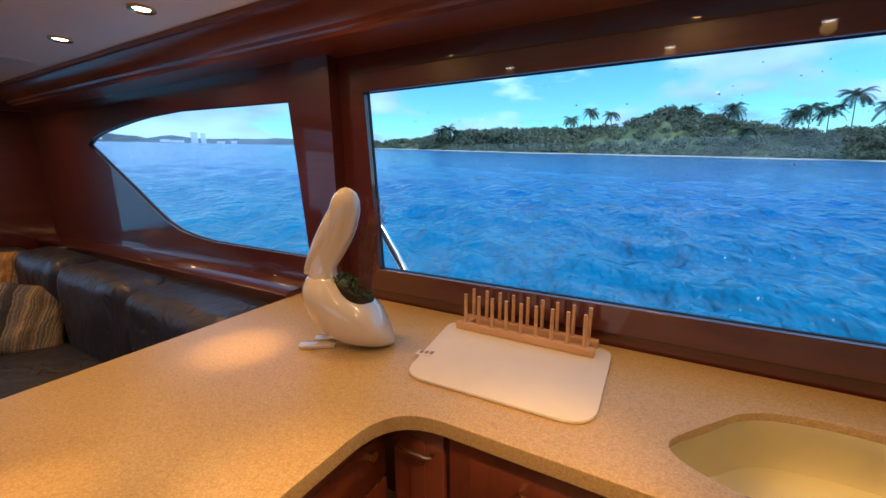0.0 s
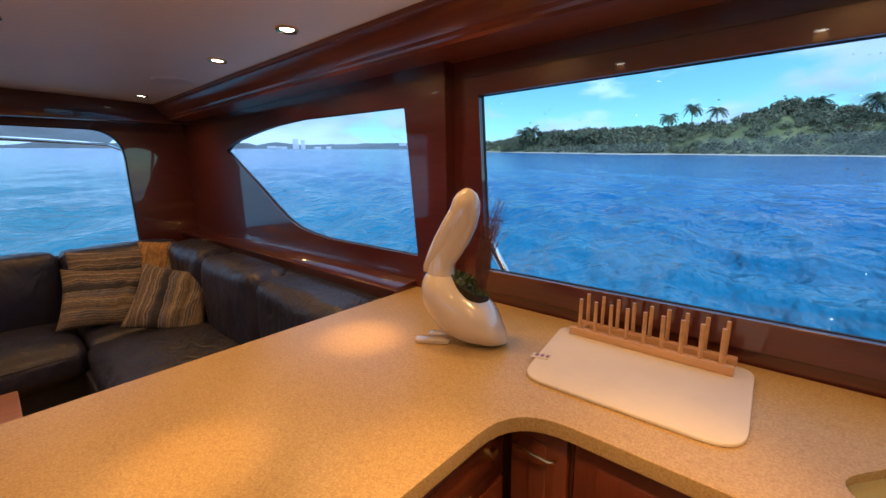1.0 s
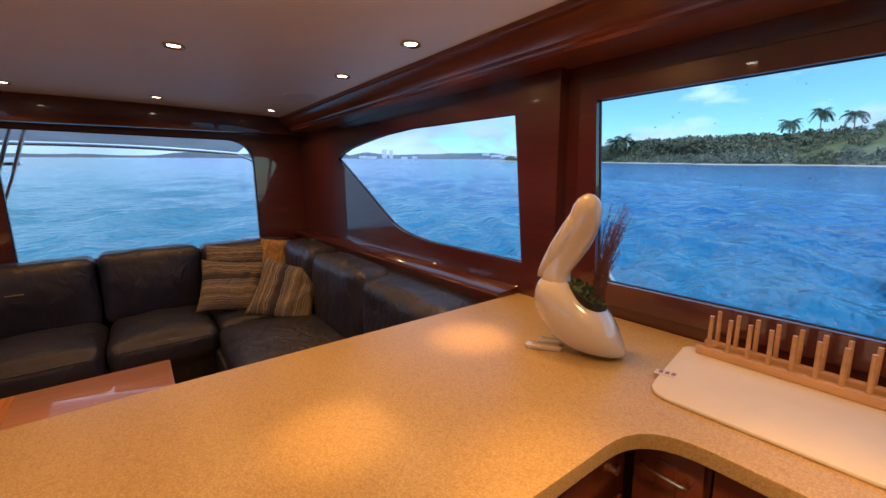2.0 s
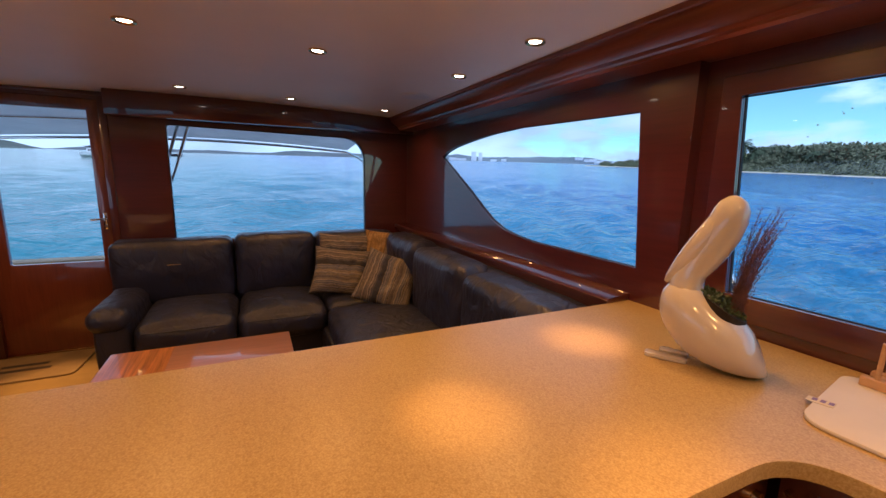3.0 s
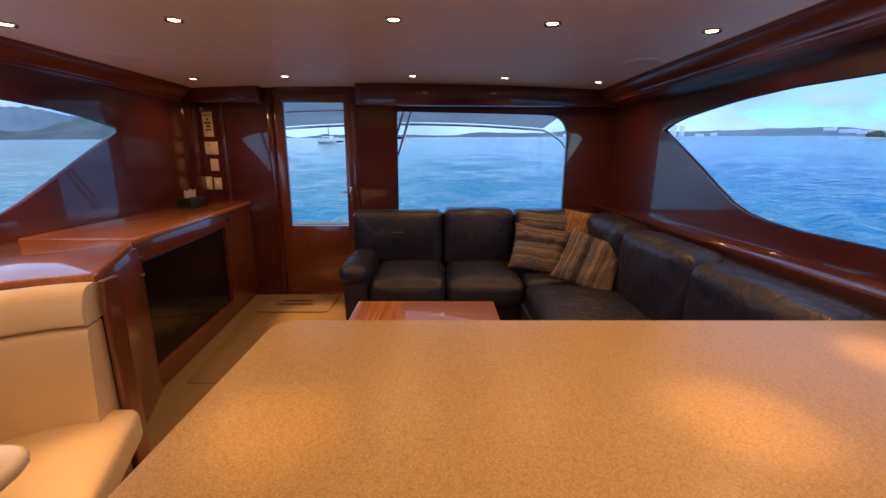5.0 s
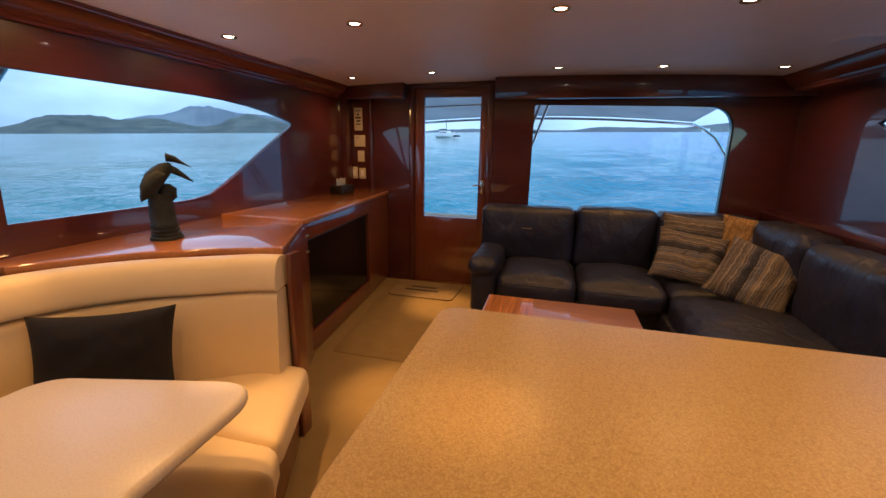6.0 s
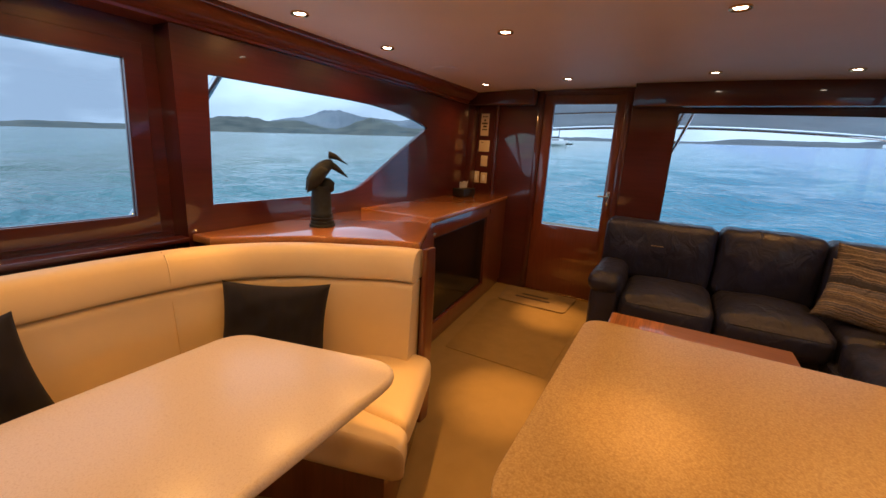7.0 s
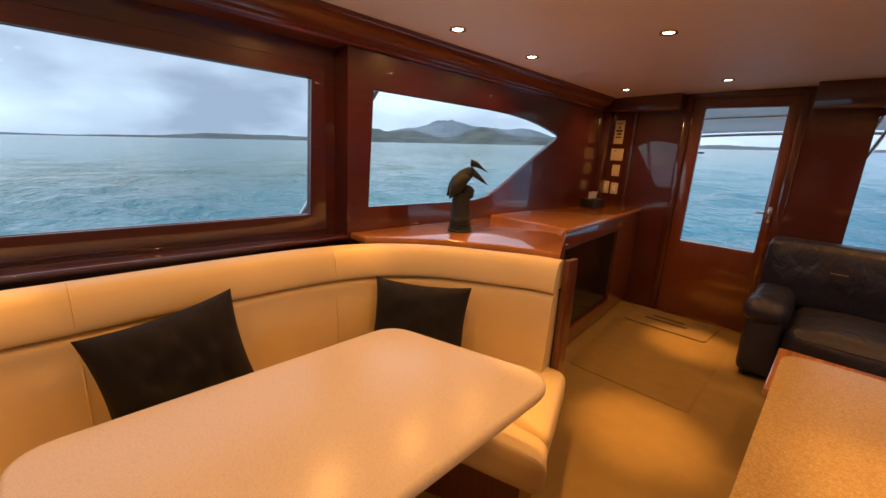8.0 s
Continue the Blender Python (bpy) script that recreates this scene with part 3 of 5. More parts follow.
def speaker_grille(x, y):
    t = thing("ceiling_speaker", (x, y, ceil_z(y)), "round white speaker grille set in the headliner", "speaker", "ceiling speakers")
    z = ceil_z(y)
    part("rim", rod((x, y, z - 0.006), (x, y, z + 0.002), 0.105, 0.112, 36), M_CEIL, t)
    part("mesh", rod((x, y, z - 0.008), (x, y, z - 0.005), 0.092, None, 36), M_WHITE, t, "fine white mesh")


speaker_grille(-3.66, -4.30)
speaker_grille(-3.64, -1.13)

# ---- galley counter and cabinets ----
TOP = round_poly([(-2.095, -0.69), (-2.095, -2.865), (-1.285, -2.865), (-1.265, -1.245), (1.5, -1.235), (1.5, -0.69)], [0, 0.07, 0.10, 0.14, 0, 0], 8)
SINK = round_poly([(-0.735, -1.10), (-0.62, -1.17), (-0.02, -1.17), (0.02, -0.90), (-0.40, -0.845), (-0.56, -0.875)], 0.07, 6)
solid("galley_worktop", prism(TOP, 0.879, COUNTER, "z", 0.0165, 6, [SINK]), M_COUNTER, "cream speckled solid-surface galley worktop with rounded edges", "worktop")


def basin():
    bm = bmesh.new()
    secs = []
    for d, z in ((0.0, 0.913), (-0.003, 0.905), (0.006, 0.88), (0.012, 0.825), (0.03, 0.800), (0.08, 0.790)):
        secs.append([(p[0], p[1], z) for p in inset(SINK, d)])
    rings = [[bm.verts.new(p) for p in s] for s in secs]
    n = len(rings[0])
    for a, b in zip(rings, rings[1:]):
        for k in range(n):
            bm.faces.new((a[k], a[(k + 1) % n], b[(k + 1) % n], b[k]))
    c = bm.verts.new((sum(p[0] for p in secs[-1]) / n, sum(p[1] for p in secs[-1]) / n, 0.787))
    for k in range(n):
        bm.faces.new((rings[-1][k], rings[-1][(k + 1) % n], c))
    bmesh.ops.solidify(bm, geom=bm.faces[:], thickness=0.004)
    return bm


sink = solid("sink", basin(), M_SINK, "cream integral galley sink below the worktop", "sink")


def pull(parent, a, b, out):
    a, b, o = Vector(a), Vector(b), Vector(out)
    part("handle", tube([a, a + o * 0.8, a + o + (b - a) * 0.08, b + o - (b - a) * 0.08, b + o * 0.8, b], 0.0045, 8), M_BRASS, parent, "slim brass pull")


def cabinet_unit(name, face, u0, u1, depth, doors, label):
    """A base unit under the worktop. face: ('y', y) looks to -y; ('x', x) looks to +x."""
    ax, f = face
    if ax == "y":
        t = thing(name, ((u0 + u1) / 2, f + depth / 2, 0), label, "cabinet", "galley base units")
        part("body", box(u0 + 0.001, u1 - 0.001, f + 0.02, f + depth, 0.0, 0.72 if u1 > -0.7 else 0.878), M_CAB, t)
        part("toe_kick", box(u0 + 0.001, u1 - 0.001, f + 0.012, f + 0.02, 0.0, 0.08), M_BLACK, t)
    else:
        t = thing(name, (f - depth / 2, (u0 + u1) / 2, 0), label, "cabinet", "galley base units")
        part("body", box(f - depth, f - 0.02, u0 + 0.001, u1 - 0.001, 0.0, 0.878), M_CAB, t)
        part("toe_kick", box(f - 0.02, f - 0.012, u0 + 0.001, u1 - 0.001, 0.0, 0.08), M_BLACK, t)
    for kind, z0, z1 in doors:
        a, b = u0 + 0.008, u1 - 0.008
        if ax == "y":
            d = part(kind, box(a, b, f, f + 0.02, z0, z1, 0.004), M_CAB, t)
            part("panel", box(a + 0.05, b - 0.05, f - 0.004, f + 0.002, z0 + 0.04, z1 - 0.04, 0.004), M_CAB, d)
            pull(d, ((a + b) / 2 - 0.05, f - 0.002, z1 - 0.06), ((a + b) / 2 + 0.05, f - 0.002, z1 - 0.06), (0, -0.025, 0))
        else:
            d = part(kind, box(f - 0.02, f, a, b, z0, z1, 0.004), M_CAB, t)
            part("panel", box(f - 0.002, f + 0.004, a + 0.05, b - 0.05, z0 + 0.04, z1 - 0.04, 0.004), M_CAB, d)
            part("latch", rod((f - 0.002, b - 0.06, z1 - 0.07), (f + 0.016, b - 0.06, z1 - 0.07), 0.014, 0.012, 16), M_BRASS, d, "round brass push latch")
    return t


FY, FX = -1.215, -1.305
cabinet_unit("corner_unit", ("y", FY), -1.30, -1.14, 0.50, [("door", 0.09, 0.865)], "narrow cherry filler door in the galley corner")
u = -1.14
for w in (0.46, 0.52, 0.62, 0.60):
    cabinet_unit("drawer_unit", ("y", FY), u, u + w, 0.50, [("drawer", 0.66, 0.865), ("drawer", 0.40, 0.652), ("drawer", 0.09, 0.392)], "varnished cherry drawer unit with brass pulls")
    u += w
v = -2.82
for w in (0.52, 0.52, 0.56):
    cabinet_unit("door_unit", ("x", FX), v, v + w, 0.72, [("drawer", 0.70, 0.865), ("door", 0.09, 0.692)], "varnished cherry cupboard under the peninsula")
    v += w

# ---- on the worktop ----
def drying_board():
    pts = round_poly([(-1.375, -0.765), (-1.315, -1.135), (-0.845, -1.125), (-0.862, -0.735)], [0.05, 0.06, 0.08, 0.05], 8)
    b = solid("drying_board", prism(pts, COUNTER + 0.001, COUNTER + 0.010, "z", 0.003, 2), M_BOARD, "white rounded drying board on the worktop", "board", at=(-1.1, -0.93, COUNTER))
    tag = part("tag", prism([(-1.345, -1.035), (-1.298, -1.022), (-1.303, -0.992), (-1.35, -1.005)], COUNTER + 0.0102, COUNTER + 0.0112, "z"), M_PAPER, b, "small printed care tag")
    for k in range(3):
        x = -1.338 + 0.014 * k
        part("print_bar", prism([(x, -1.022 + 0.004 * k), (x + 0.009, -1.0195 + 0.004 * k), (x + 0.006, -1.003 + 0.004 * k), (x - 0.003, -1.0055 + 0.004 * k)], COUNTER + 0.0113, COUNTER + 0.0117, "z"), M_PRINT, tag)


M_PRINT = plain("violet_print", (0.22, 0.16, 0.34), 0.7)
drying_board()


def plate_rack():
    z = COUNTER + 0.0105
    t = thing("plate_rack", (-1.11, -0.77, z), "bamboo plate rack with two rows of upright pegs", "rack")
    def at(u, k):
        return Vector((-1.325 + 0.42 * u, -0.812 + 0.010 * u + 0.062 * k, 0))
    for k in (0, 1):
        a, b = at(0, k), at(1, k)
        part("rail", box(a.x - 0.004, b.x + 0.004, (a.y + b.y) / 2 - 0.011, (a.y + b.y) / 2 + 0.011, z, z + 0.024, 0.003), M_BAMBOO, t)
    for u in (0.06, 0.94):
        a, b = at(u, 0), at(u, 1)
        part("cross_bar", box(a.x - 0.009, a.x + 0.009, a.y + 0.016, b.y - 0.002, z + 0.004, z + 0.02, 0.002), M_BAMBOO, t)
    for k in (0, 1):
        for i in range(9):
            p = at(0.06 + 0.88 * i / 8, k) + Vector((0, 0.005 - 0.010 * (0.06 + 0.88 * i / 8), 0))
            peg = rod((p.x, p.y, z + 0.02), (p.x + random.uniform(-0.002, 0.002), p.y, z + 0.118), 0.0058, 0.0054, 10)
            part("peg", peg, M_BAMBOO, t)


plate_rack()


def pelican_planter():
    """A glazed pelican whose back is an open pot."""
    base = Vector((-1.556, -1.056, COUNTER + 0.001))
    ax = Vector((math.cos(radians(30)), math.sin(radians(30)), 0))
    side = Vector((-ax.y, ax.x, 0))
    t = thing("pelican_planter", base, "glossy white ceramic pelican planter with a small green plant", "planter")

    def place(u, w, s):
        return base + ax * u + side * s + Vector((0, 0, w))
    n = 28
    body = []
    for u, lo, hi, r in ((-0.137, 0.150, 0.178, 0.012), (-0.131, 0.125, 0.203, 0.034), (-0.120, 0.100, 0.219, 0.052), (-0.100, 0.072, 0.232, 0.068), (-0.075, 0.045, 0.236, 0.079),
                         (-0.045, 0.024, 0.226, 0.087), (-0.010, 0.010, 0.198, 0.092), (0.030, 0.003, 0.172, 0.092), (0.062, 0.0, 0.150, 0.086), (0.088, 0.0, 0.122, 0.074), (0.106, 0.001, 0.086, 0.054),
                         (0.120, 0.004, 0.052, 0.032), (0.128, 0.008, 0.026, 0.014)):
        c, h = (lo + hi) / 2, (hi - lo) / 2
        body.append([place(u, c + h * math.sin(k * math.tau / n), r * math.cos(k * math.tau / n)) for k in range(n)])
    b = part("body", loft(body), M_CERAMIC, t, angle=70)
    neck = []
    spine = [(-0.072, 0.195, 0.046, 0.050), (-0.076, 0.230, 0.041, 0.040), (-0.070, 0.262, 0.040, 0.033), (-0.050, 0.298, 0.044, 0.033), (-0.028, 0.336, 0.045, 0.035), (-0.010, 0.376, 0.045, 0.038), (0.000, 0.412, 0.044, 0.039),
             (0.004, 0.438, 0.040, 0.036), (0.005, 0.458, 0.030, 0.028), (0.005, 0.470, 0.015, 0.014), (0.005, 0.474, 0.004, 0.004)]
    for i, (u, w, r, q) in enumerate(spine):
        u2, w2 = spine[min(i + 1, len(spine) - 1)][:2]
        u1, w1 = spine[max(i - 1, 0)][:2]
        d = Vector((u2 - u1, w2 - w1)).normalized()
        neck.append([place(u + d.y * r * math.cos(a), w - d.x * r * math.cos(a), q * math.sin(a)) for a in [k * math.tau / n for k in range(n)]])
    part("neck", loft(neck), M_CERAMIC, t, angle=70)
    bill = []
    for u, w, r, q in ((-0.004, 0.440, 0.016, 0.018), (-0.020, 0.404, 0.028, 0.031), (-0.042, 0.358, 0.033, 0.034), (-0.066, 0.312, 0.034, 0.033), (-0.092, 0.268, 0.028, 0.027), (-0.115, 0.236, 0.017, 0.016), (-0.127, 0.224, 0.006, 0.006)):
        bill.append([place(u + 0.84 * r * math.cos(a), w - 0.54 * r * math.cos(a), q * math.sin(a)) for a in [k * math.tau / 16 for k in range(16)]])
    part("bill", loft(bill), M_CERAMIC, t, angle=70)
    for s, q in ((-0.014, -0.160), (0.034, -0.128)):
        foot = [(q + 0.010, s - 0.020), (q, s - 0.010), (q + 0.006, s), (q, s + 0.010), (q + 0.010, s + 0.020), (-0.05, s + 0.012), (-0.05, s - 0.012)]
        bm = prism(round_poly([(base + ax * a + side * q)[:2] for a, q in foot], 0.008, 3), base.z, base.z + 0.011, "z", 0.004, 2)
        part("foot", bm, M_CERAMIC, t)
    # the open pot on its back
    rim = []
    for k in range(n):
        a = k * math.tau / n
        u = 0.014 + 0.056 * math.cos(a)
        rim.append((u, 0.062 * math.sin(a)))
    def rim_z(u):
        return 0.213 - 0.62 * (u + 0.042)
    bm = bmesh.new()
    lo = [bm.verts.new(place(u, rim_z(u) - 0.02, s)) for u, s in rim]
    hi = [bm.verts.new(place(u, rim_z(u) + 0.004, s)) for u, s in rim]
    for k in range(n):
        bm.faces.new((lo[k], lo[(k + 1) % n], hi[(k + 1) % n], hi[k]))
    bm.faces.new(hi), bm.faces.new(lo[::-1])
    part("soil", bm, M_SOIL, t, "dark potting soil")
    rng = random.Random(5)
    bm = bmesh.new()
    for k in range(520):
        a, r = rng.uniform(0, math.tau), rng.random() ** 0.6
        u, s = 0.012 + 0.056 * r * math.cos(a), 0.060 * r * math.sin(a)
        p = place(u, rim_z(u) + 0.004 + rng.random() * 0.026 * (1.15 - r), s)
        d = Vector((rng.uniform(-1, 1), rng.uniform(-1, 1), rng.uniform(0.1, 1))).normalized()
        e = d.orthogonal().normalized() * rng.uniform(0.0025, 0.0045)
        l = rng.uniform(0.007, 0.013)
        q = [bm.verts.new(v) for v in (p, p + d * l * 0.5 + e, p + d * l, p + d * l * 0.5 - e)]
        bm.faces.new(q)
    part("plant", bm, M_LEAF, t, "small dark green succulent leaves")
    # a feathery spray of dried grass that leans out over the tail
    bm = bmesh.new()
    for k in range(130):
        u0, s0 = rng.uniform(0.030, 0.060), rng.uniform(-0.028, 0.028)
        top = rng.uniform(0.30, 0.45) if k % 4 else rng.uniform(0.22, 0.30)
        lean = (top - 0.16) / 0.29
        u1, s1 = u0 + 0.050 * lean + rng.gauss(0, 0.016), s0 * 0.8 + rng.gauss(0, 0.020)
        pts = []
        for i in range(6):
            q = i / 5
            pts.append(place(u0 + (u1 - u0) * q * q + rng.gauss(0, 0.0015), rim_z(u0) + (top - rim_z(u0)) * q, s0 + (s1 - s0) * q + rng.gauss(0, 0.0015)))
        tube(pts, 0.00035, 3, bm)
        for i in range(34):
            j = rng.randint(1, 4)
            p = pts[j].lerp(pts[j + 1], rng.random())
            d = Vector((rng.uniform(-1, 1), rng.uniform(-1, 1), rng.uniform(0.2, 1.6))).normalized() * rng.uniform(0.006, 0.016)
            e = d.orthogonal().normalized() * 0.0005
            bm.faces.new([bm.verts.new(v) for v in (p - e, p + e, p + d)])
    part("dried_plume", bm, M_PLUME, t, "wispy reddish-brown dried grass")
    return t


pelican_planter()


# ---- corner sofa ----
def sofa():
    t = thing("corner_sofa", (-4.4, -2.0, 0), "dark navy leather corner sofa with loose cushions", "sofa")
    part("base", prism([(-4.86, -3.10), (-4.05, -3.10), (-4.05, -1.74), (-2.16, -1.74), (-2.16, -0.92), (-4.86, -0.92)], 0.03, 0.27, "z", 0.015), M_SOFA, t)
    # rolled arm with its front panel
    arm = cushion(-4.80, -3.985, -3.135, -2.925, 0.04, 0.50, 0.05, (0, 0.012, 0), 10, 0.004)
    part("arm", arm, M_SOFA, t)
    part("arm_roll", cushion(-4.72, -3.955, -3.165, -2.925, 0.40, 0.555, 0.075, (0.01, 0, 0.01), 10, 0.006, 3), M_SOFA, t)
    # back frames
    part("back_frame", cushion(-4.875, -4.70, -3.16, -0.95, 0.20, 0.80, 0.04), M_SOFA, t)
    part("back_frame", cushion(-4.70, -2.16, -0.93, -0.80, 0.20, 0.875, 0.04), M_SOFA, t)
    seats = ((-4.60, -3.93, -2.925, -2.325), (-4.60, -3.93, -2.315, -1.700))
    for i, (a, b, c, d) in enumerate(seats):
        s = part("seat_cushion", cushion(a, b, c, d, 0.235, 0.44, 0.07, (0.03, 0.0, 0.062), 16, 0.008, 10 + i), M_SOFA, t)
        part("piping", tube([(b + 0.008, c + 0.06, 0.395), (b + 0.028, (c + d) / 2, 0.40), (b + 0.008, d - 0.06, 0.395)], 0.004, 6), M_SOFA, s)
    part("corner_seat", cushion(-4.60, -3.93, -1.695, -1.02, 0.235, 0.445, 0.06, (0.0, 0, 0.03), 14, 0.006, 31), M_SOFA, t)
    part("seat_cushion", cushion(-3.925, -3.05, -1.715, -1.02, 0.235, 0.445, 0.06, (0, 0.02, 0.04), 16, 0.007, 33), M_SOFA, t)
    part("seat_cushion", cushion(-3.045, -2.17, -1.715, -1.02, 0.235, 0.445, 0.06, (0, 0.02, 0.04), 16, 0.007, 35), M_SOFA, t)
    # back cushions lean on the frames
    for i, (c, d, z) in enumerate(((-3.155, -2.345, 0.895), (-2.330, -1.705, 0.915), (-1.690, -0.98, 0.905))):
        part("back_cushion", cushion(-4.79, -4.545, c, d, 0.40, z, 0.055, (0.045, 0.006, 0.006), 16, 0.010, 40 + i), M_SOFA, t)
    part("cloth_tab", box(-4.504, -4.498, -2.79, -2.70, 0.718, 0.724, 0.002), M_MAT, t, "small tan sewn tab")
    for i, (a, b, z) in enumerate(((-4.50, -3.74, 0.915), (-3.735, -2.955, 0.905), (-2.95, -2.17, 0.880))):
        part("back_cushion", cushion(a, b, -1.12, -0.862, 0.40, z, 0.075, (0.004, 0.018, 0.006), 18, 0.012, 60 + i), M_SOFA, t)
    for x, y in ((-4.78, -3.08), (-4.08, -3.08), (-4.10, -1.80), (-2.24, -1.68), (-2.24, -1.0), (-4.78, -1.0)):
        part("foot", rod((x, y, 0), (x, y, 0.045), 0.025, 0.03), M_BLACK, t)


sofa()


def scatter(name, m, w, h, thick, mat, label, group, seed, flange=True):
    bm = throw_pillow(w, h, thick, seed)
    ob = new(name, mesh_of(name, bm, mat, True, 180))
    ob.matrix_basis = m
    return tagged(ob, label, "pillow", group)


def stand(at, facing, lean, roll):
    """A pillow standing on its edge: facing in degrees about z, leaning back."""
    return Matrix.Translation(at) @ Euler((0, 0, radians(facing))).to_matrix().to_4x4() @ pose(0, 0, 0, 90 - lean, 0, 0) @ pose(0, 0, 0, 0, 0, roll)


G = "striped throw pillows on the sofa"
scatter("throw_pillow", stand((-4.45, -1.47, 0.695), 80, 20, -4), 0.46, 0.44, 0.15, M_STRIPE_B, "striped grey and sand throw pillow leaning on the sofa", G, 1.0)
scatter("throw_pillow", stand((-4.34, -1.10, 0.735), 66, 24, -3), 0.46, 0.42, 0.14, M_STRIPE_C, "mustard and slate throw pillow in the sofa corner", G, 2.0)
scatter("throw_pillow", stand((-4.24, -1.54, 0.630), 80, 34, -8), 0.47, 0.42, 0.14, M_STRIPE_B, "striped brown and grey throw pillow propped on another", G, 3.0)
scatter("throw_pillow", stand((-3.86, -1.255, 0.618), 68, 32, -18), 0.46, 0.44, 0.15, M_STRIPE_A, "striped slate and sand throw pillow slumped on the seat", G, 4.0)


def coffee_table():
    t = thing("coffee_table", (-3.2, -2.46, 0), "low cherry coffee table with a glossy inlaid top", "table")
    top = part("tabletop", prism(round_poly([(-3.515, -2.915), (-2.92, -2.915), (-2.92, -2.015), (-3.515, -2.015)], 0.012, 3), 0.405, 0.445, "z", 0.006), M_TABLE, t)
    part("inlay", prism([(-3.503, -2.903), (-2.932, -2.903), (-2.932, -2.62), (-3.503, -2.62)], 0.4455, 0.4470, "z"), wood("burl_inlay", (0.62, 0.25, 0.035), "x", 0.28, 1.0, 0.6), top, "figured burl inlay")
    for a, b, c, d in ((-3.48, -3.45, -2.88, -2.05), (-2.985, -2.955, -2.88, -2.05)):
        part("apron", box(a, b, c, d, 0.31, 0.404, 0.003), M_CAB, t)
    for x in (-3.47, -2.965):
        for y in (-2.87, -2.06):
            part("leg", box(x - 0.03, x + 0.03, y - 0.03, y + 0.03, 0.0, 0.404, 0.006), M_CAB, t)


coffee_table()

# ---- doormat ----
mat_pts = round_poly([(-4.86, -4.09), (-4.40, -4.02), (-4.40, -3.38), (-4.86, -3.36)], 0.05, 5)
dm = solid("doormat", prism(mat_pts, 0.001, 0.014, "z", 0.004, 2), M_MAT, "tan carpet doormat with dark lettering before the door", "mat", at=(-4.63, -3.7, 0))
for x, a, b in ((-4.67, -3.86, -3.60), (-4.58, -3.90, -3.56)):
    part("lettering_bar", prism([(x - 0.02, a), (x + 0.02, a), (x + 0.02, b), (x - 0.02, b)], 0.0142, 0.0152, "z"), M_INK, dm, "unreadable dark lettering")

run = round_poly([(-3.24, -3.955), (-4.39, -4.085), (-4.39, -3.22), (-3.24, -3.22)], 0.03, 4)
solid("carpet_runner", prism(run, 0.001, 0.0045, "z", 0.0015, 2), M_RUNNER, "tan carpet runner laid along the passage", "rug", at=(-3.8, -3.6, 0))

# ---- port console with the television ----
def console():
    face_a, face_b = Vector((-3.10, -4.035)), Vector((-4.885, -4.205))
    t = thing("media_console", (-4.0, -4.4, 0), "varnished cherry media console along the port side", "cabinet")
    d = (face_b - face_a).normalized()
    nrm = Vector((-d.y, d.x))
    if nrm.y < 0:
        nrm = -nrm
    def P(s, out, z):
        q = face_a + d * s + nrm * out
        return Vector((q.x, q.y, z))
    length = (face_b - face_a).length
    def slab(s0, s1, o0, o1, z0, z1, r=0.003):
        bm = prism([P(s0, o0, 0)[:2], P(s1, o0, 0)[:2], P(s1, o1, 0)[:2], P(s0, o1, 0)[:2]], z0, z1, "z", r, 2)
        return bm
    part("carcass", slab(0.0, length, -0.42, -0.05, 0.06, 0.9135), M_CAB, t)
    part("plinth", slab(0.05, length, -0.40, -0.02, 0.0, 0.06), M_CAB, t)
    # frame round the recess
    part("stile", slab(0.0, 0.03, -0.05, 0, 0.06, 0.9135), M_CAB, t)
    dr = part("door", slab(1.19, length - 0.004, -0.05, 0, 0.062, 0.9135), M_CAB, t)
    part("top_rail", slab(0.03, 1.19, -0.05, 0, 0.805, 0.9135), M_CAB, t)
    part("bottom_rail", slab(0.03, 1.19, -0.05, 0, 0.06, 0.165), M_CAB, t)
    part("catch", slab(1.21, 1.25, 0.0, 0.012, 0.83, 0.875, 0.002), M_STEEL, dr, "bright steel catch")
    tv = part("television", slab(0.085, 1.185, -0.045, -0.02, 0.17, 0.80, 0.003), M_BLACK, t, "black flat television in the recess")
    part("screen", slab(0.092, 1.175, -0.02, -0.0185, 0.18, 0.79, 0), M_SCREEN, tv, "dark glossy screen")
    # forward, angled section
    q = [(-3.175, -4.050), (-2.535, -3.795), (-2.505, -3.80), (-2.46, -4.0), (-2.575, -4.63), (-3.175, -4.63)]
    part("angled_section", prism(q, 0.0, 0.893, "z", 0.004, 2), M_CAB, t)
    for z in (0.73, 0.83):
        part("hinge", box(-3.155, -3.115, -4.046, -4.022, z, z + 0.012, 0.002), M_BRASS, t, "small brass hinge")
    return t


console()
solid("console_top", prism(round_poly([(-4.884, -4.635), (-4.884, -4.190), (-3.11, -4.015), (-3.11, -4.635)], [0, 0.01, 0.03, 0], 4), 0.914, 0.948, "z", 0.009, 3), M_TOP, "glossy varnished console top", "worktop")
solid("console_top", prism(round_poly([(-3.105, -4.635), (-3.12, -4.03), (-2.525, -3.745), (-2.495, -3.735), (-2.385, -4.0), (-2.23, -4.24), (-1.96, -4.475), (-1.92, -4.50), (-1.92, -4.635)], [0, 0.05, 0.01, 0, 0, 0, 0, 0, 0], 5), 0.896, 0.936, "z", 0.010, 3), M_TOP,
      "glossy varnished console top with an angled front", "worktop")


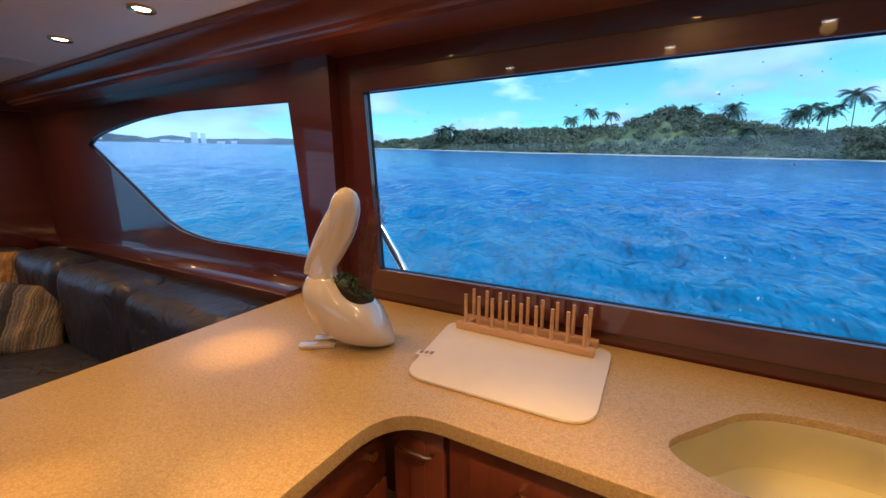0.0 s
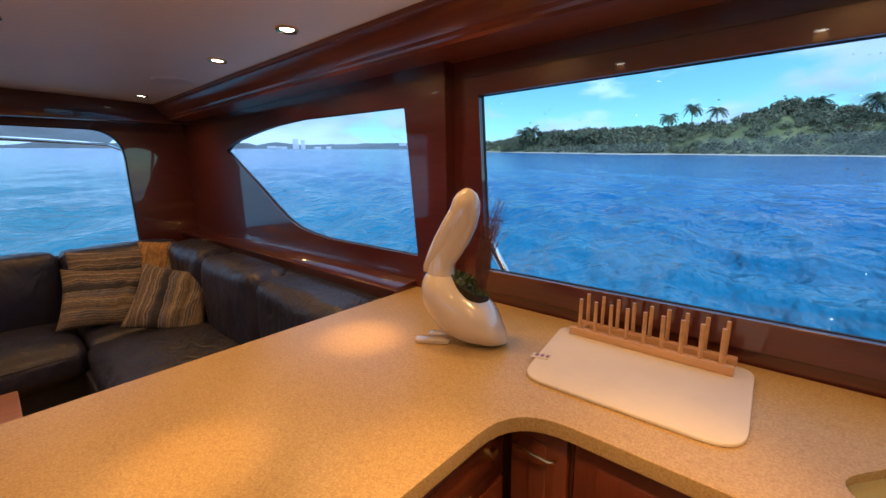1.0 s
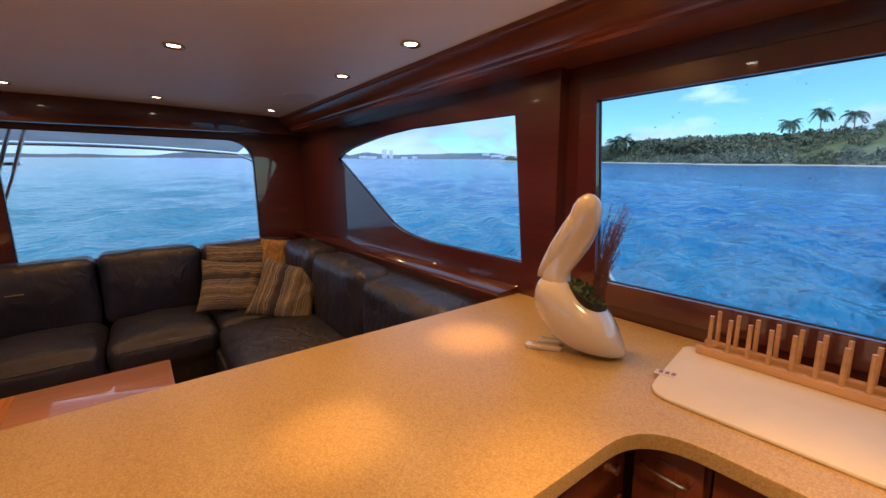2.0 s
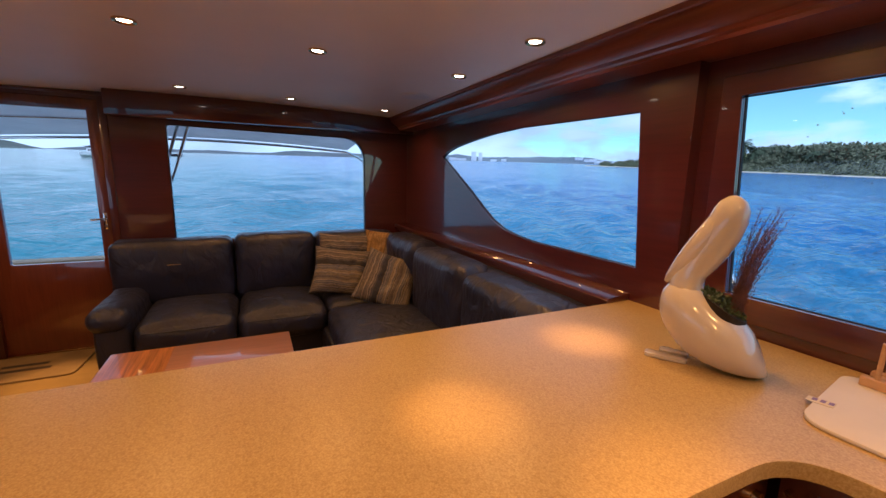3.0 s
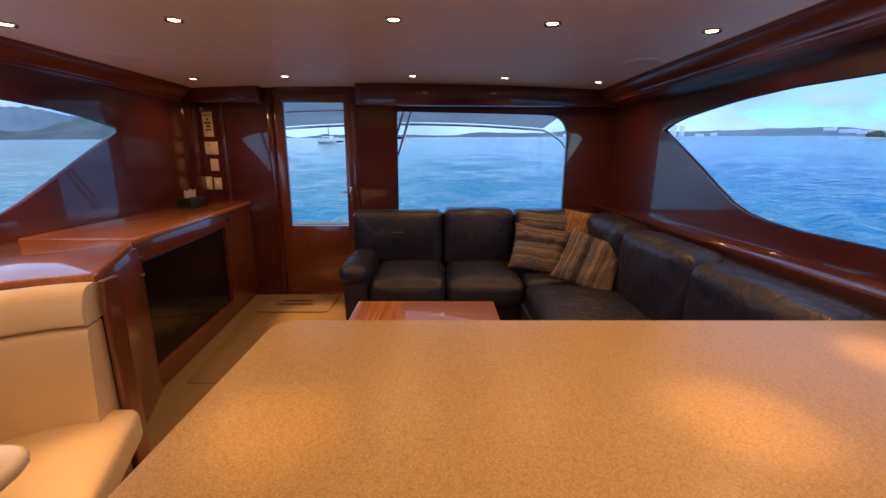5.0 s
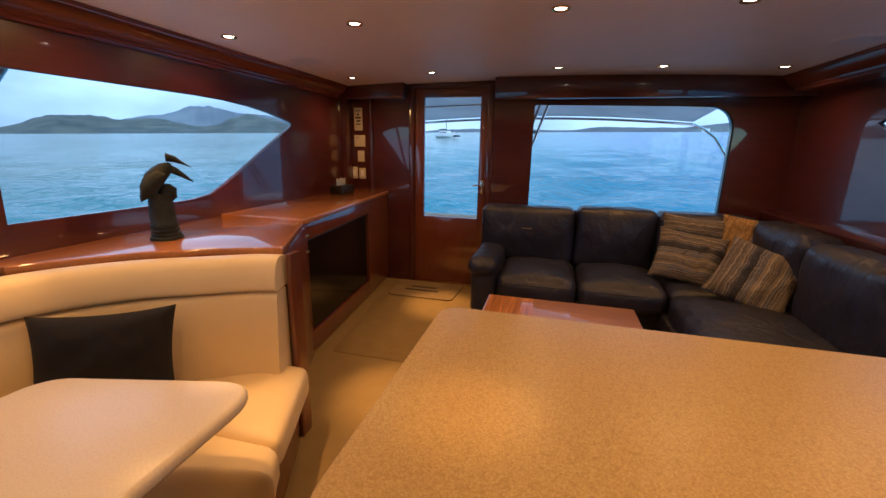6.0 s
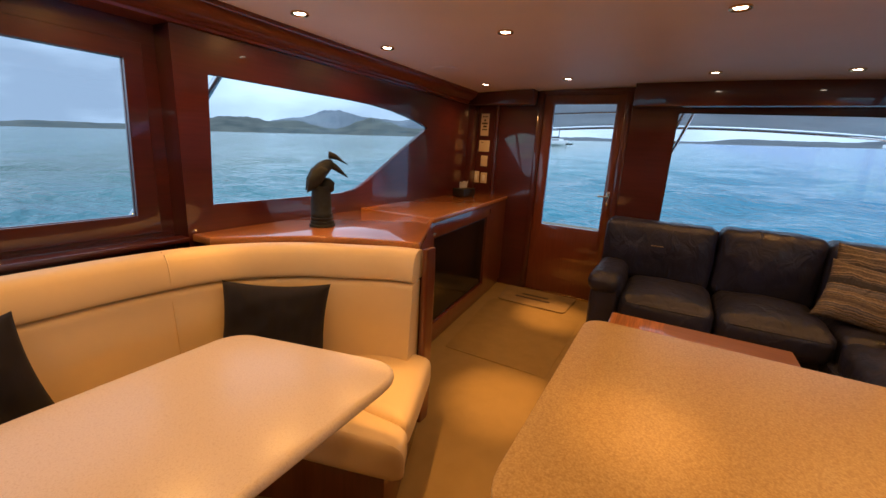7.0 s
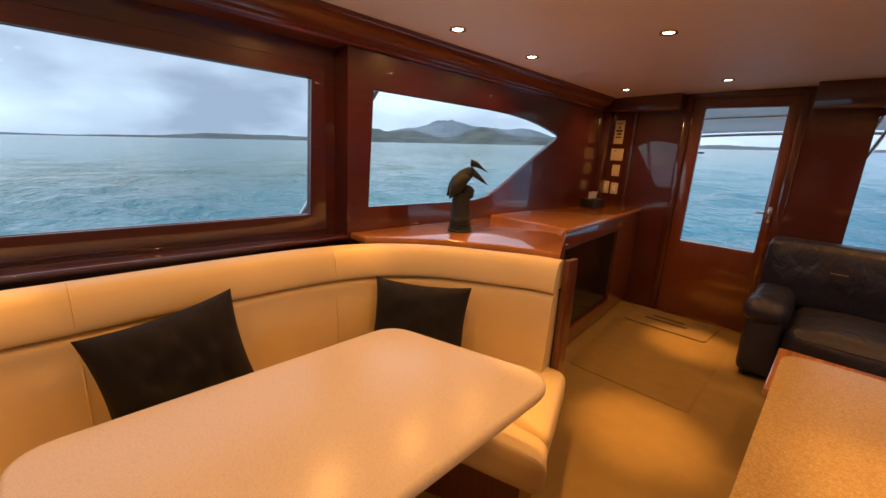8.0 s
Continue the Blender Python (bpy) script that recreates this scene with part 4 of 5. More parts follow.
def bronze_pelican():
    """One plain mesh: a pelican on a weathered piling."""
    c = Vector((-2.475, -4.365, 0.936))
    n = 20
    secs = []
    for z, r, dx in ((0.0, 0.068, 0), (0.012, 0.070, 0), (0.016, 0.062, 0), (0.03, 0.064, 0), (0.034, 0.056, 0), (0.05, 0.062, 0), (0.054, 0.055, 0), (0.07, 0.060, 0.002), (0.075, 0.056, 0.003), (0.13, 0.054, 0.004),
                     (0.19, 0.050, 0.004), (0.22, 0.052, 0.002)):
        secs.append([c + Vector((dx + r * math.cos(k * math.tau / n), r * math.sin(k * math.tau / n), z)) for k in range(n)])
    bm = loft(secs)
    f, s = Vector((-0.80, 0.60, 0)), Vector((0.60, 0.80, 0))
    up = Vector((0, 0, 1))
    def bird(rows, seg=16):
        out = []
        for u, z, r, q in rows:
            out.append([c + f * u + up * z + (up * math.cos(a) * r + s * math.sin(a) * q) for a in [k * math.tau / seg for k in range(seg)]])
        return loft(out)
    # body hunched over the post, neck folded back, head and open bill
    join(bm, bird([(-0.070, 0.225, 0.010, 0.020), (-0.064, 0.240, 0.040, 0.040), (-0.045, 0.262, 0.056, 0.054), (-0.016, 0.285, 0.060, 0.058), (0.015, 0.310, 0.050, 0.048), (0.040, 0.330, 0.034, 0.034), (0.060, 0.342, 0.018, 0.018)]))
    join(bm, bird([(-0.010, 0.20, 0.03, 0.03), (0.02, 0.220, 0.045, 0.038), (0.045, 0.222, 0.042, 0.034), (0.066, 0.220, 0.024, 0.018)]))
    join(bm, bird([(0.036, 0.325, 0.022, 0.020), (0.048, 0.350, 0.021, 0.019), (0.046, 0.374, 0.020, 0.018), (0.050, 0.390, 0.013, 0.013)]))
    join(bm, bird([(0.040, 0.386, 0.019, 0.018), (0.075, 0.376, 0.014, 0.014), (0.110, 0.358, 0.008, 0.009), (0.140, 0.340, 0.002, 0.003)]))
    join(bm, bird([(0.050, 0.335, 0.024, 0.016), (0.080, 0.316, 0.019, 0.014), (0.115, 0.290, 0.009, 0.007), (0.142, 0.270, 0.002, 0.002)]))
    for sgn in (-1, 1):
        w = []
        for u, z, r in ((-0.080, 0.198, 0.010), (-0.074, 0.225, 0.034), (-0.050, 0.255, 0.052), (-0.005, 0.285, 0.044), (0.025, 0.305, 0.010)):
            w.append([c + f * u + up * (z + r * math.cos(a)) + s * (sgn * 0.050 + 0.014 * math.sin(a)) for a in [k * math.tau / 10 for k in range(10)]])
        join(bm, loft(w))
    for v in bm.verts:
        v.co += Vector(noise.noise_vector(v.co * 55)) * 0.0055
    return solid("pelican_statue", bm, M_BRONZE, "dark bronze pelican perched on a piling", "statue", at=c, angle=60)


bronze_pelican()


def tissue_box():
    t = thing("tissue_box", (-4.45, -4.48, 0.948), "dark leather tissue box with a white tissue", "tissue box")
    m = pose(-4.45, -4.485, 0.949, 0, 0, 86)
    bm = box(-0.065, 0.065, -0.11, 0.11, 0.0, 0.080, 0.006)
    bmesh.ops.transform(bm, matrix=m, verts=bm.verts)
    part("box", bm, M_BLACK, t)
    bm = bmesh.new()
    n = 14
    g = [[bm.verts.new(m @ Vector((0.012 * math.sin(7 * j / n * math.pi) * (i / 4), -0.095 + 0.15 * j / n, 0.078 + 0.066 * i / 4 + 0.006 * math.sin(j)))) for j in range(n + 1)] for i in range(5)]
    for i in range(4):
        for j in range(n):
            bm.faces.new((g[i][j], g[i][j + 1], g[i + 1][j + 1], g[i + 1][j]))
    bmesh.ops.solidify(bm, geom=bm.faces[:], thickness=0.003)
    part("tissue", bm, M_WHITE, t, "white paper tissue")


tissue_box()


def wall_card(y, z0, z1, w, label, bars, name="notice", cat="sign"):
    t = solid(name, box(AFT + 0.001, AFT + 0.006, y - w / 2, y + w / 2, z0, z1, 0.0015), M_PAPER, label, cat, "", "", at=(AFT, y, (z0 + z1) / 2))
    for a, b, h, k in bars:
        part("print_bar", box(AFT + 0.0062, AFT + 0.0072, y - w * a, y + w * b, z0 + (z1 - z0) * h - k, z0 + (z1 - z0) * h + k), M_INK, t)
    return t


wall_card(-4.510, 1.545, 1.765, 0.090, "cream notice card with dark print on the bulkhead", ((0.30, 0.30, 0.86, 0.004), (0.10, 0.10, 0.70, 0.010), (0.34, 0.34, 0.56, 0.009), (0.20, 0.26, 0.42, 0.009), (0.3, 0.3, 0.28, 0.006)))
wall_card(-4.500, 1.385, 1.500, 0.120, "plain cream panel plate on the bulkhead", ((0.3, -0.1, 0.8, 0.003),), "plate", "plate")
wall_card(-4.490, 1.235, 1.345, 0.075, "cream switch plate on the bulkhead", (), "switch_plate", "switch")
s1 = wall_card(-4.480, 1.060, 1.170, 0.072, "cream switch plate above the console", (), "switch_plate", "switch")
s2 = wall_card(-4.570, 1.060, 1.180, 0.072, "cream switch plate beside another", (), "switch_plate", "switch")
for s, y in ((s1, -4.480), (s2, -4.570)):
    part("rocker", box(AFT + 0.006, AFT + 0.011, y - 0.014, y + 0.014, 1.085, 1.145, 0.002), M_WHITE, s)

# ---- dinette ----
def smooth_path(pts, n=8):
    out = []
    P = [Vector(p) for p in pts]
    for i in range(len(P) - 1):
        a, b, c, d = P[max(i - 1, 0)], P[i], P[i + 1], P[min(i + 2, len(P) - 1)]
        for k in range(n):
            t = k / n
            out.append(0.5 * (2 * b + (c - a) * t + (2 * a - 5 * b + 4 * c - d) * t * t + (3 * b - a - 3 * c + d) * t ** 3))
    return out + [P[-1]]


BACK = smooth_path([(0.9, -4.375), (0.0, -4.375), (-0.65, -4.375), (-1.23, -4.395), (-1.60, -4.385), (-1.87, -4.315), (-2.085, -4.14), (-2.22, -3.93), (-2.315, -3.77), (-2.345, -3.665)])


def sweep(path, profile, i0=0, i1=None):
    """Sweep a closed profile (out, z) along a plan path; out is away from the table."""
    secs = []
    i1 = len(path) if i1 is None else i1
    for i in range(i0, i1):
        d = (path[min(i + 1, len(path) - 1)] - path[max(i - 1, 0)]).normalized()
        o = Vector((d.y, -d.x))
        if o.dot(path[i] - Vector((-1.2, -3.5))) < 0:
            o = -o
        secs.append([(path[i].x + o.x * a, path[i].y + o.y * a, z) for a, z in profile])
    return loft(secs)


def dinette():
    t = thing("dinette_settee", (-1.6, -4.2, 0), "cream leather wrap-around dinette settee with a rolled headrest", "settee")
    lower = round_poly([(-0.045, 0.34), (0.0, 0.775), (0.10, 0.775), (0.10, 0.34)], [0.02, 0.03, 0.01, 0.01], 4)
    upper = round_poly([(-0.012, 0.782), (-0.004, 0.86), (0.03, 0.925), (0.13, 0.922), (0.13, 0.782)], [0.025, 0.05, 0.05, 0.04, 0.02], 5)
    n = len(BACK)
    cuts = (0, 18, 34, n)
    for a, b in zip(cuts, cuts[1:]):
        part("backrest", sweep(BACK, lower, a, min(b + 1, n)), M_CREAM, t, angle=50)
        part("headrest", sweep(BACK, upper, a, min(b + 1, n)), M_CREAM, t, angle=50)
    for i in cuts[1:-1]:
        d = (BACK[i + 1] - BACK[i - 1]).normalized()
        o = Vector((d.y, -d.x))
        if o.dot(BACK[i] - Vector((-1.2, -3.5))) < 0:
            o = -o
        for prof in ([(-0.046, 0.40), (-0.030, 0.56), (-0.010, 0.70), (0.004, 0.762)], [(-0.009, 0.80), (-0.006, 0.84), (0.004, 0.885), (0.030, 0.915), (0.07, 0.925)]):
            part("piping", tube([(BACK[i].x + o.x * a, BACK[i].y + o.y * a, z) for a, z in prof], 0.0028, 6), M_CREAM, t)
    # wooden back and end post
    part("back_panel", sweep(BACK, [(0.132, 0.0), (0.132, 0.905), (0.155, 0.905), (0.155, 0.0)], 32, n), M_CAB, t, "varnished cherry back panel")
    part("end_post", cushion(-2.512, -2.425, -3.675, -3.642, 0.0, 0.930, 0.014, (0, 0, 0), 8), M_CAB, t, "rounded cherry end post")
    # seats
    for x0, x1, e0, e1, z0, z1 in ((-2.425, -1.955, -3.585, -3.405, 0.262, 0.405), (-1.955, -1.615, -3.405, -3.345, 0.245, 0.388)):
        bm = cushion(x0, x1, -4.10, -3.40, z0, z1, 0.045, (0.0, 0.0, 0.014), 14, 0.003, x0)
        for v in bm.verts:
            t1 = (v.co.y + 4.10) / 0.70
            u1 = (v.co.x - x0) / (x1 - x0)
            v.co.y += t1 * (e0 + (e1 - e0) * u1 + 3.40)
            if x0 > -2:  # the end cushion is cut back towards the aisle
                v.co.x -= 0.225 * u1 * t1
        part("seat_cushion", bm, M_CREAM, t)
    part("seat_cushion", cushion(-1.60, 0.9, -4.39, -3.98, 0.255, 0.40, 0.045, (0, 0, 0.01), 14, 0.002, 7), M_CREAM, t)
    part("base", prism([(-2.40, -3.645), (-2.36, -4.05), (-1.66, -4.40), (0.9, -4.40), (0.9, -4.03), (-1.66, -4.03), (-1.78, -3.76), (-1.90, -3.47), (-1.97, -3.465), (-2.30, -3.60)], 0.0, 0.262, "z", 0.004), M_CAB, t, "varnished cherry seat base")


dinette()


def dinette_table():
    t = thing("dinette_table", (-1.2, -3.66, 0), "pale speckled dinette table with rounded corners", "table")
    pts = round_poly([(-1.705, -4.005), (-1.872, -3.352), (-0.635, -3.33), (-0.640, -3.99)], [0.10, 0.15, 0.10, 0.10], 8)
    part("tabletop", prism(pts, 0.662, 0.700, "z", 0.016, 4), M_DINE, t)
    part("pedestal", rod((-1.2, -3.67, 0.02), (-1.2, -3.67, 0.66), 0.045, None, 24), M_STEEL, t)
    part("foot_plate", rod((-1.2, -3.67, 0.0), (-1.2, -3.67, 0.025), 0.17, 0.16, 32), M_STEEL, t)


dinette_table()
G2 = "dark pillows on the dinette"
scatter("throw_pillow", stand((-1.03, -4.235, 0.645), 180, 14, 9), 0.43, 0.40, 0.15, M_NAVY, "dark navy throw pillow leaning on the settee back", G2, 7.0)
scatter("throw_pillow", stand((-1.925, -4.085, 0.600), 132, 16, -3), 0.44, 0.40, 0.15, M_NAVY, "dark navy throw pillow in the curve of the settee", G2, 8.0)


# ---- outside: cockpit ----
setting("cabin_roof", box(AFT - 0.15, FWD, -4.95, -0.45, 2.06, 2.12, 0.01), M_WHITE, "white cabin roof", "roof")
setting("side_deck_starboard", box(-7.6, FWD, -0.58, 0.05, 0.10, 0.16, 0.01), M_WHITE, "white side deck", "deck")
setting("side_deck_port", box(-7.6, FWD, -5.45, -4.86, 0.10, 0.16, 0.01), M_WHITE, "white side deck", "deck")
setting("cockpit_floor", box(-7.6, AFT - 0.1, -4.9, -0.5, -0.30, -0.25), M_TEAK, "teak cockpit sole", "deck")


def awning_cloth():
    """Thin light canvas that lets some of the daylight through."""
    m, nt, p, N, L = material("awning_cloth")
    v = coords(nt)
    c = ramp(nt, noise_of(nt, v, 2.5, 5), [(0.3, (0.62, 0.65, 0.68)), (0.7, (0.74, 0.76, 0.78))])
    L(c, p.inputs["Base Color"])
    p.inputs["Roughness"].default_value = 0.85
    bump(nt, p, noise_of(nt, v, 60, 3), 0.3, 0.002)
    tr, mix = N("ShaderNodeBsdfTranslucent"), N("ShaderNodeMixShader")
    L(c, tr.inputs["Color"])
    mix.inputs[0].default_value = 0.45
    L(p.outputs[0], mix.inputs[1])
    L(tr.outputs[0], mix.inputs[2])
    L(mix.outputs[0], [n for n in nt.nodes if n.type == "OUTPUT_MATERIAL"][0].inputs["Surface"])
    return m


def overhang():
    t = thing("cockpit_awning", (-6.2, MID, 2.0), "grey awning over the cockpit on a steel tube frame", "awning")

    def arch(y, x):
        k = (x - AFT) / (-7.0 - AFT)
        return 2.02 - 0.21 * k - (0.018 + 0.016 * k) * (y - MID) ** 2 / 1.6
    bm = bmesh.new()
    secs = []
    for k in range(21):
        y = -4.62 + 3.74 * k / 20
        secs.append([(x, y, arch(y, x) + 0.03) for x in (AFT - 0.17, -5.6, -6.3, -7.0)] + [(x, y, arch(y, x) + 0.055) for x in (-7.0, -6.3, -5.6, AFT - 0.17)])
    part("canvas", loft(secs, bm), awning_cloth(), t)
    for x, r in ((-7.0, 0.017), (-6.0, 0.013)):
        pts = [(x, -4.62 + 3.74 * k / 20, arch(-4.62 + 3.74 * k / 20, x)) for k in range(21)]
        z = pts[-1][2]
        if x < -6.5:
            pts = [(x, -5.14, z - 0.75), (x, -4.98, z - 0.36), (x, -4.84, z - 0.16), (x, -4.72, z - 0.06)] + pts + [(x, -0.74, z - 0.06), (x, -0.60, z - 0.16), (x, -0.46, z - 0.36), (x, -0.30, z - 0.75)]
        part("tube", tube(pts, r), M_STEEL, t)
    for y in (-2.80, -2.72):
        part("strut", tube([(-5.15, y + 0.10, 2.02), (-5.30, y + 0.06, 1.82), (-5.36, y - 0.07, 1.45), (-5.48, y - 0.26, 1.0), (-5.60, y - 0.44, 0.5)], 0.014), M_STEEL, t)
    part("clamp", box(-5.44, -5.37, -2.87, -2.73, 1.55, 1.575, 0.006), M_STEEL, t)


overhang()


def coaming():
    t = thing("cockpit_coaming", (-7.3, MID, 0.3), "white cockpit coaming with a teak cap", "coaming")
    part("wall", box(-7.55, -7.40, -4.9, -0.5, -0.3, 0.26, 0.02), M_WHITE, t)
    part("cap", box(-7.60, -7.36, -4.95, -0.45, 0.26, 0.30, 0.012), M_TEAK, t, "weathered teak cap")


coaming()
for nm, y in (("starboard", -0.36), ("port", -5.08)):
    solid("tower_leg", rod((-1.33, y, 0.16), (-2.78, y, 2.3), 0.020, None, 14), M_STEEL, "polished steel tower leg on the side deck", "pole", "tower legs", at=(-1.6, y, 0.16))

HULL = round_poly([(-7.7, -5.50), (-7.7, 0.10), (1.5, 0.10), (4.5, -1.0), (6.5, MID), (4.5, -4.4), (1.5, -5.50)], [0.2, 0.2, 0.5, 0.5, 0.1, 0.5, 0.5], 6)
setting("hull", prism(HULL, -1.9, -0.31, "z", 0.05, 3), M_WHITE, "white boat hull below the cabin", "hull")

# ---- outside: sea, shores, sky ----
# the boat trims bow-up, so the sea lies a little askew to the cabin
SEA_ROT = Matrix.Translation((0, 0, -1.45)) @ Euler((0.011, 0.0395, 0)).to_matrix().to_4x4()


def water():
    m, nt, p, N, L = material("sea_water")
    v = coords(nt)
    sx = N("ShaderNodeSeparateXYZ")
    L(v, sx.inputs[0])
    # the sky's cast is painted into the water: grey-green to port, blue to starboard
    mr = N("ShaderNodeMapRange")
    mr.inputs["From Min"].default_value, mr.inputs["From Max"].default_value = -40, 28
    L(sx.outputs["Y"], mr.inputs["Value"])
    sky_tinted = ramp(nt, mr.outputs[0], [(0.0, (0.13, 0.20, 0.17)), (0.5, (0.060, 0.225, 0.28)), (1.0, (0.012, 0.120, 0.335))])
    pt = ramp(nt, noise_of(nt, coords(nt, (0.05, 0.05, 0.05)), 1.0, 4), [(0.3, (0.8, 0.85, 0.9)), (0.7, (1.1, 1.1, 1.05))])
    L(blend(nt, sky_tinted, pt, 1.0, "MULTIPLY"), p.inputs["Base Color"])
    p.inputs["Roughness"].default_value, p.inputs["IOR"].default_value, p.inputs["Specular IOR Level"].default_value = 0.12, 1.33, 0.28
    b1, b2, b3 = N("ShaderNodeBump"), N("ShaderNodeBump"), N("ShaderNodeBump")
    for b, sc, k, d in ((b1, (1.2, 0.8, 1), 0.95, 0.36), (b2, (1.2, 0.8, 1), 2.3, 0.19), (b3, (1.2, 0.8, 1), 5.5, 0.07)):
        b.inputs["Strength"].default_value, b.inputs["Distance"].default_value = 1.0, d
        L(noise_of(nt, coords(nt, sc, (0, 0, 0.9)), k, 1, 0.4, 0.0), b.inputs["Height"])
    L(b1.outputs[0], b2.inputs["Normal"]), L(b2.outputs[0], b3.inputs["Normal"]), L(b3.outputs[0], p.inputs["Normal"])
    return m


def sea():
    rings = [0.2, 1.0, 2.0, 3.0] + [4.0 * 1.024 ** k for k in range(300)]
    rings = [r for r in rings if r < 4300] + [4600]
    seg = 420
    ang = np.arange(seg) * math.tau / seg
    R = np.array(rings)[:, None]
    X, Y = R * np.cos(ang), R * np.sin(ang)
    Z = np.zeros_like(X)
    rs = np.random.RandomState(4)
    for k in range(26):
        lam = 0.6 * 1.11 ** k
        th = 0.9 + rs.normal() * 0.6
        cell = R * 0.024
        amp = 0.025 * lam ** 0.30 * np.clip(lam / (4.0 * cell) - 0.4, 0, 1)
        ph = np.sin(math.tau / lam * (X * math.cos(th) + Y * math.sin(th)) + rs.uniform(0, 6.28))
        Z += amp * (2 * ((ph + 1) / 2) ** 1.6 - 0.9)
    V = np.stack([X, Y, Z], -1).reshape(-1, 3)
    nr = len(rings)
    i, j = np.meshgrid(np.arange(nr - 1), np.arange(seg), indexing="ij")
    a = i * seg + j
    b = i * seg + (j + 1) % seg
    F = np.stack([a, b, b + seg, a + seg], -1).reshape(-1, 4)
    me = bpy.data.meshes.new("water")
    me.from_pydata(V.tolist(), [], F.tolist())
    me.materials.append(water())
    me.polygons.foreach_set("use_smooth", [True] * len(me.polygons))
    ob = new("water", me)
    ob.matrix_basis = SEA_ROT
    tagged(ob, "open sea with small wind waves", "sea", "", "structure")


sea()


def far_mat(name, c, c2, scale):
    m, nt, p, N, L = material(name)
    L(ramp(nt, noise_of(nt, coords(nt), scale, 6), [(0.35, c), (0.65, c2)]), p.inputs["Base Color"])
    p.inputs["Roughness"].default_value = 1.0
    return m


def sea_z(x, y):
    return -1.45 - 0.0395 * x + 0.011 * y


def bearing(b, r):
    """Plan place at a bearing in degrees from dead aft, positive to starboard."""
    return -r * math.cos(radians(b)), -2.3 + r * math.sin(radians(b))


def ridge(name, b0, b1, dist, hills, seed, mat, label, rough, depth=0.30):
    """A distant range: rounded hills (bearing, height, half-width) over a low shore."""
    bm = bmesh.new()
    n, rows = 200, 8
    grid = []
    for i in range(n + 1):
        b = b0 + (b1 - b0) * i / n
        e = min(1, (b - b0) / 3, (b1 - b) / 3)
        top = 5 + sum(h * math.exp(-((b - c) / w) ** 2) for c, h, w in hills)
        col = []
        for j in range(rows + 1):
            s = j / rows
            x, y = bearing(b, dist * (1 + depth * s))
            h = top * (1 + rough * noise.noise(Vector((b * 0.35, seed, s * 1.4))) + 0.45 * rough * noise.noise(Vector((b * 1.5, seed, s * 4))))
            col.append(bm.verts.new((x, y, sea_z(x, y) - 1.5 + max(0, h) * e * math.sin(math.pi * s * 0.62))))
        grid.append(col)
    for i in range(n):
        for j in range(rows):
            bm.faces.new((grid[i][j], grid[i + 1][j], grid[i + 1][j + 1], grid[i][j + 1]))
    return solid(name, bm, mat, label, "hills", "", "structure", angle=180)


# aerial haze is put into the colour: H_FAR and H_LOW paler, bluer
H_FAR = far_mat("haze_tinted_hill", (0.12, 0.15, 0.18), (0.17, 0.20, 0.22), 0.004)
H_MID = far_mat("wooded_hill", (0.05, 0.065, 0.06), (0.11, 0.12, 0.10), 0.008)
H_LOW = far_mat("haze_tinted_shore", (0.08, 0.095, 0.11), (0.13, 0.145, 0.15), 0.01)
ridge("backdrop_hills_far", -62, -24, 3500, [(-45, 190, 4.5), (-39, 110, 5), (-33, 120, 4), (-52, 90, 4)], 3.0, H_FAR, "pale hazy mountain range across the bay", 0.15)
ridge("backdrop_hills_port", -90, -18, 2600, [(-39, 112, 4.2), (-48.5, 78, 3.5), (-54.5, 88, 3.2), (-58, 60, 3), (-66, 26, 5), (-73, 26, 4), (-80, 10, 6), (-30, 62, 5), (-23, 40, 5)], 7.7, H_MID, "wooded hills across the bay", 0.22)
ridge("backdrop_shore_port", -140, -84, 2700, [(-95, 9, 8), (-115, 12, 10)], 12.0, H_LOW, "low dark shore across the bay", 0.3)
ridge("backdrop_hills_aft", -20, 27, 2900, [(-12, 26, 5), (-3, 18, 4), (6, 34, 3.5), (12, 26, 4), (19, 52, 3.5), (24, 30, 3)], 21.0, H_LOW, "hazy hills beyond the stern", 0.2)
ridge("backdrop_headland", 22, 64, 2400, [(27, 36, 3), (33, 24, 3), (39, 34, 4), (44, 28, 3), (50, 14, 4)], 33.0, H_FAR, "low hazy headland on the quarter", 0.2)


def far_building(b, r, w, d, h, z=0.0):
    x, y = bearing(b, r)
    zb = sea_z(x, y) + z
    t = thing("far_building", (x, y, zb), "pale apartment block on the distant shore", "building", "distant buildings")
    m = pose(x, y, zb, 0, 0, -b)
    bm = box(-d / 2, d / 2, -w / 2, w / 2, -4, h, 0.3)
    bmesh.ops.transform(bm, matrix=m, verts=bm.verts)
    wall = part("wall", bm, M_WHITE, t)
    bm = box(-d / 2 - 0.5, d / 2 + 0.5, -w / 2 - 0.5, w / 2 + 0.5, h, h + 1.2)
    bmesh.ops.transform(bm, matrix=m, verts=bm.verts)
    part("roof", bm, M_CANVAS, t)
    for k in range(max(1, int(h / 6))):
        bm = box(d / 2, d / 2 + 0.2, -w * 0.46, w * 0.46, 3.2 + 6 * k, 4.2 + 6 * k)
        bmesh.ops.transform(bm, matrix=m, verts=bm.verts)
        part("window_row", bm, M_CANVAS, wall)


for b, w, h in ((29.3, 24, 36), (30.2, 18, 33)):
    far_building(b, 1900, w, 16, h, 4)
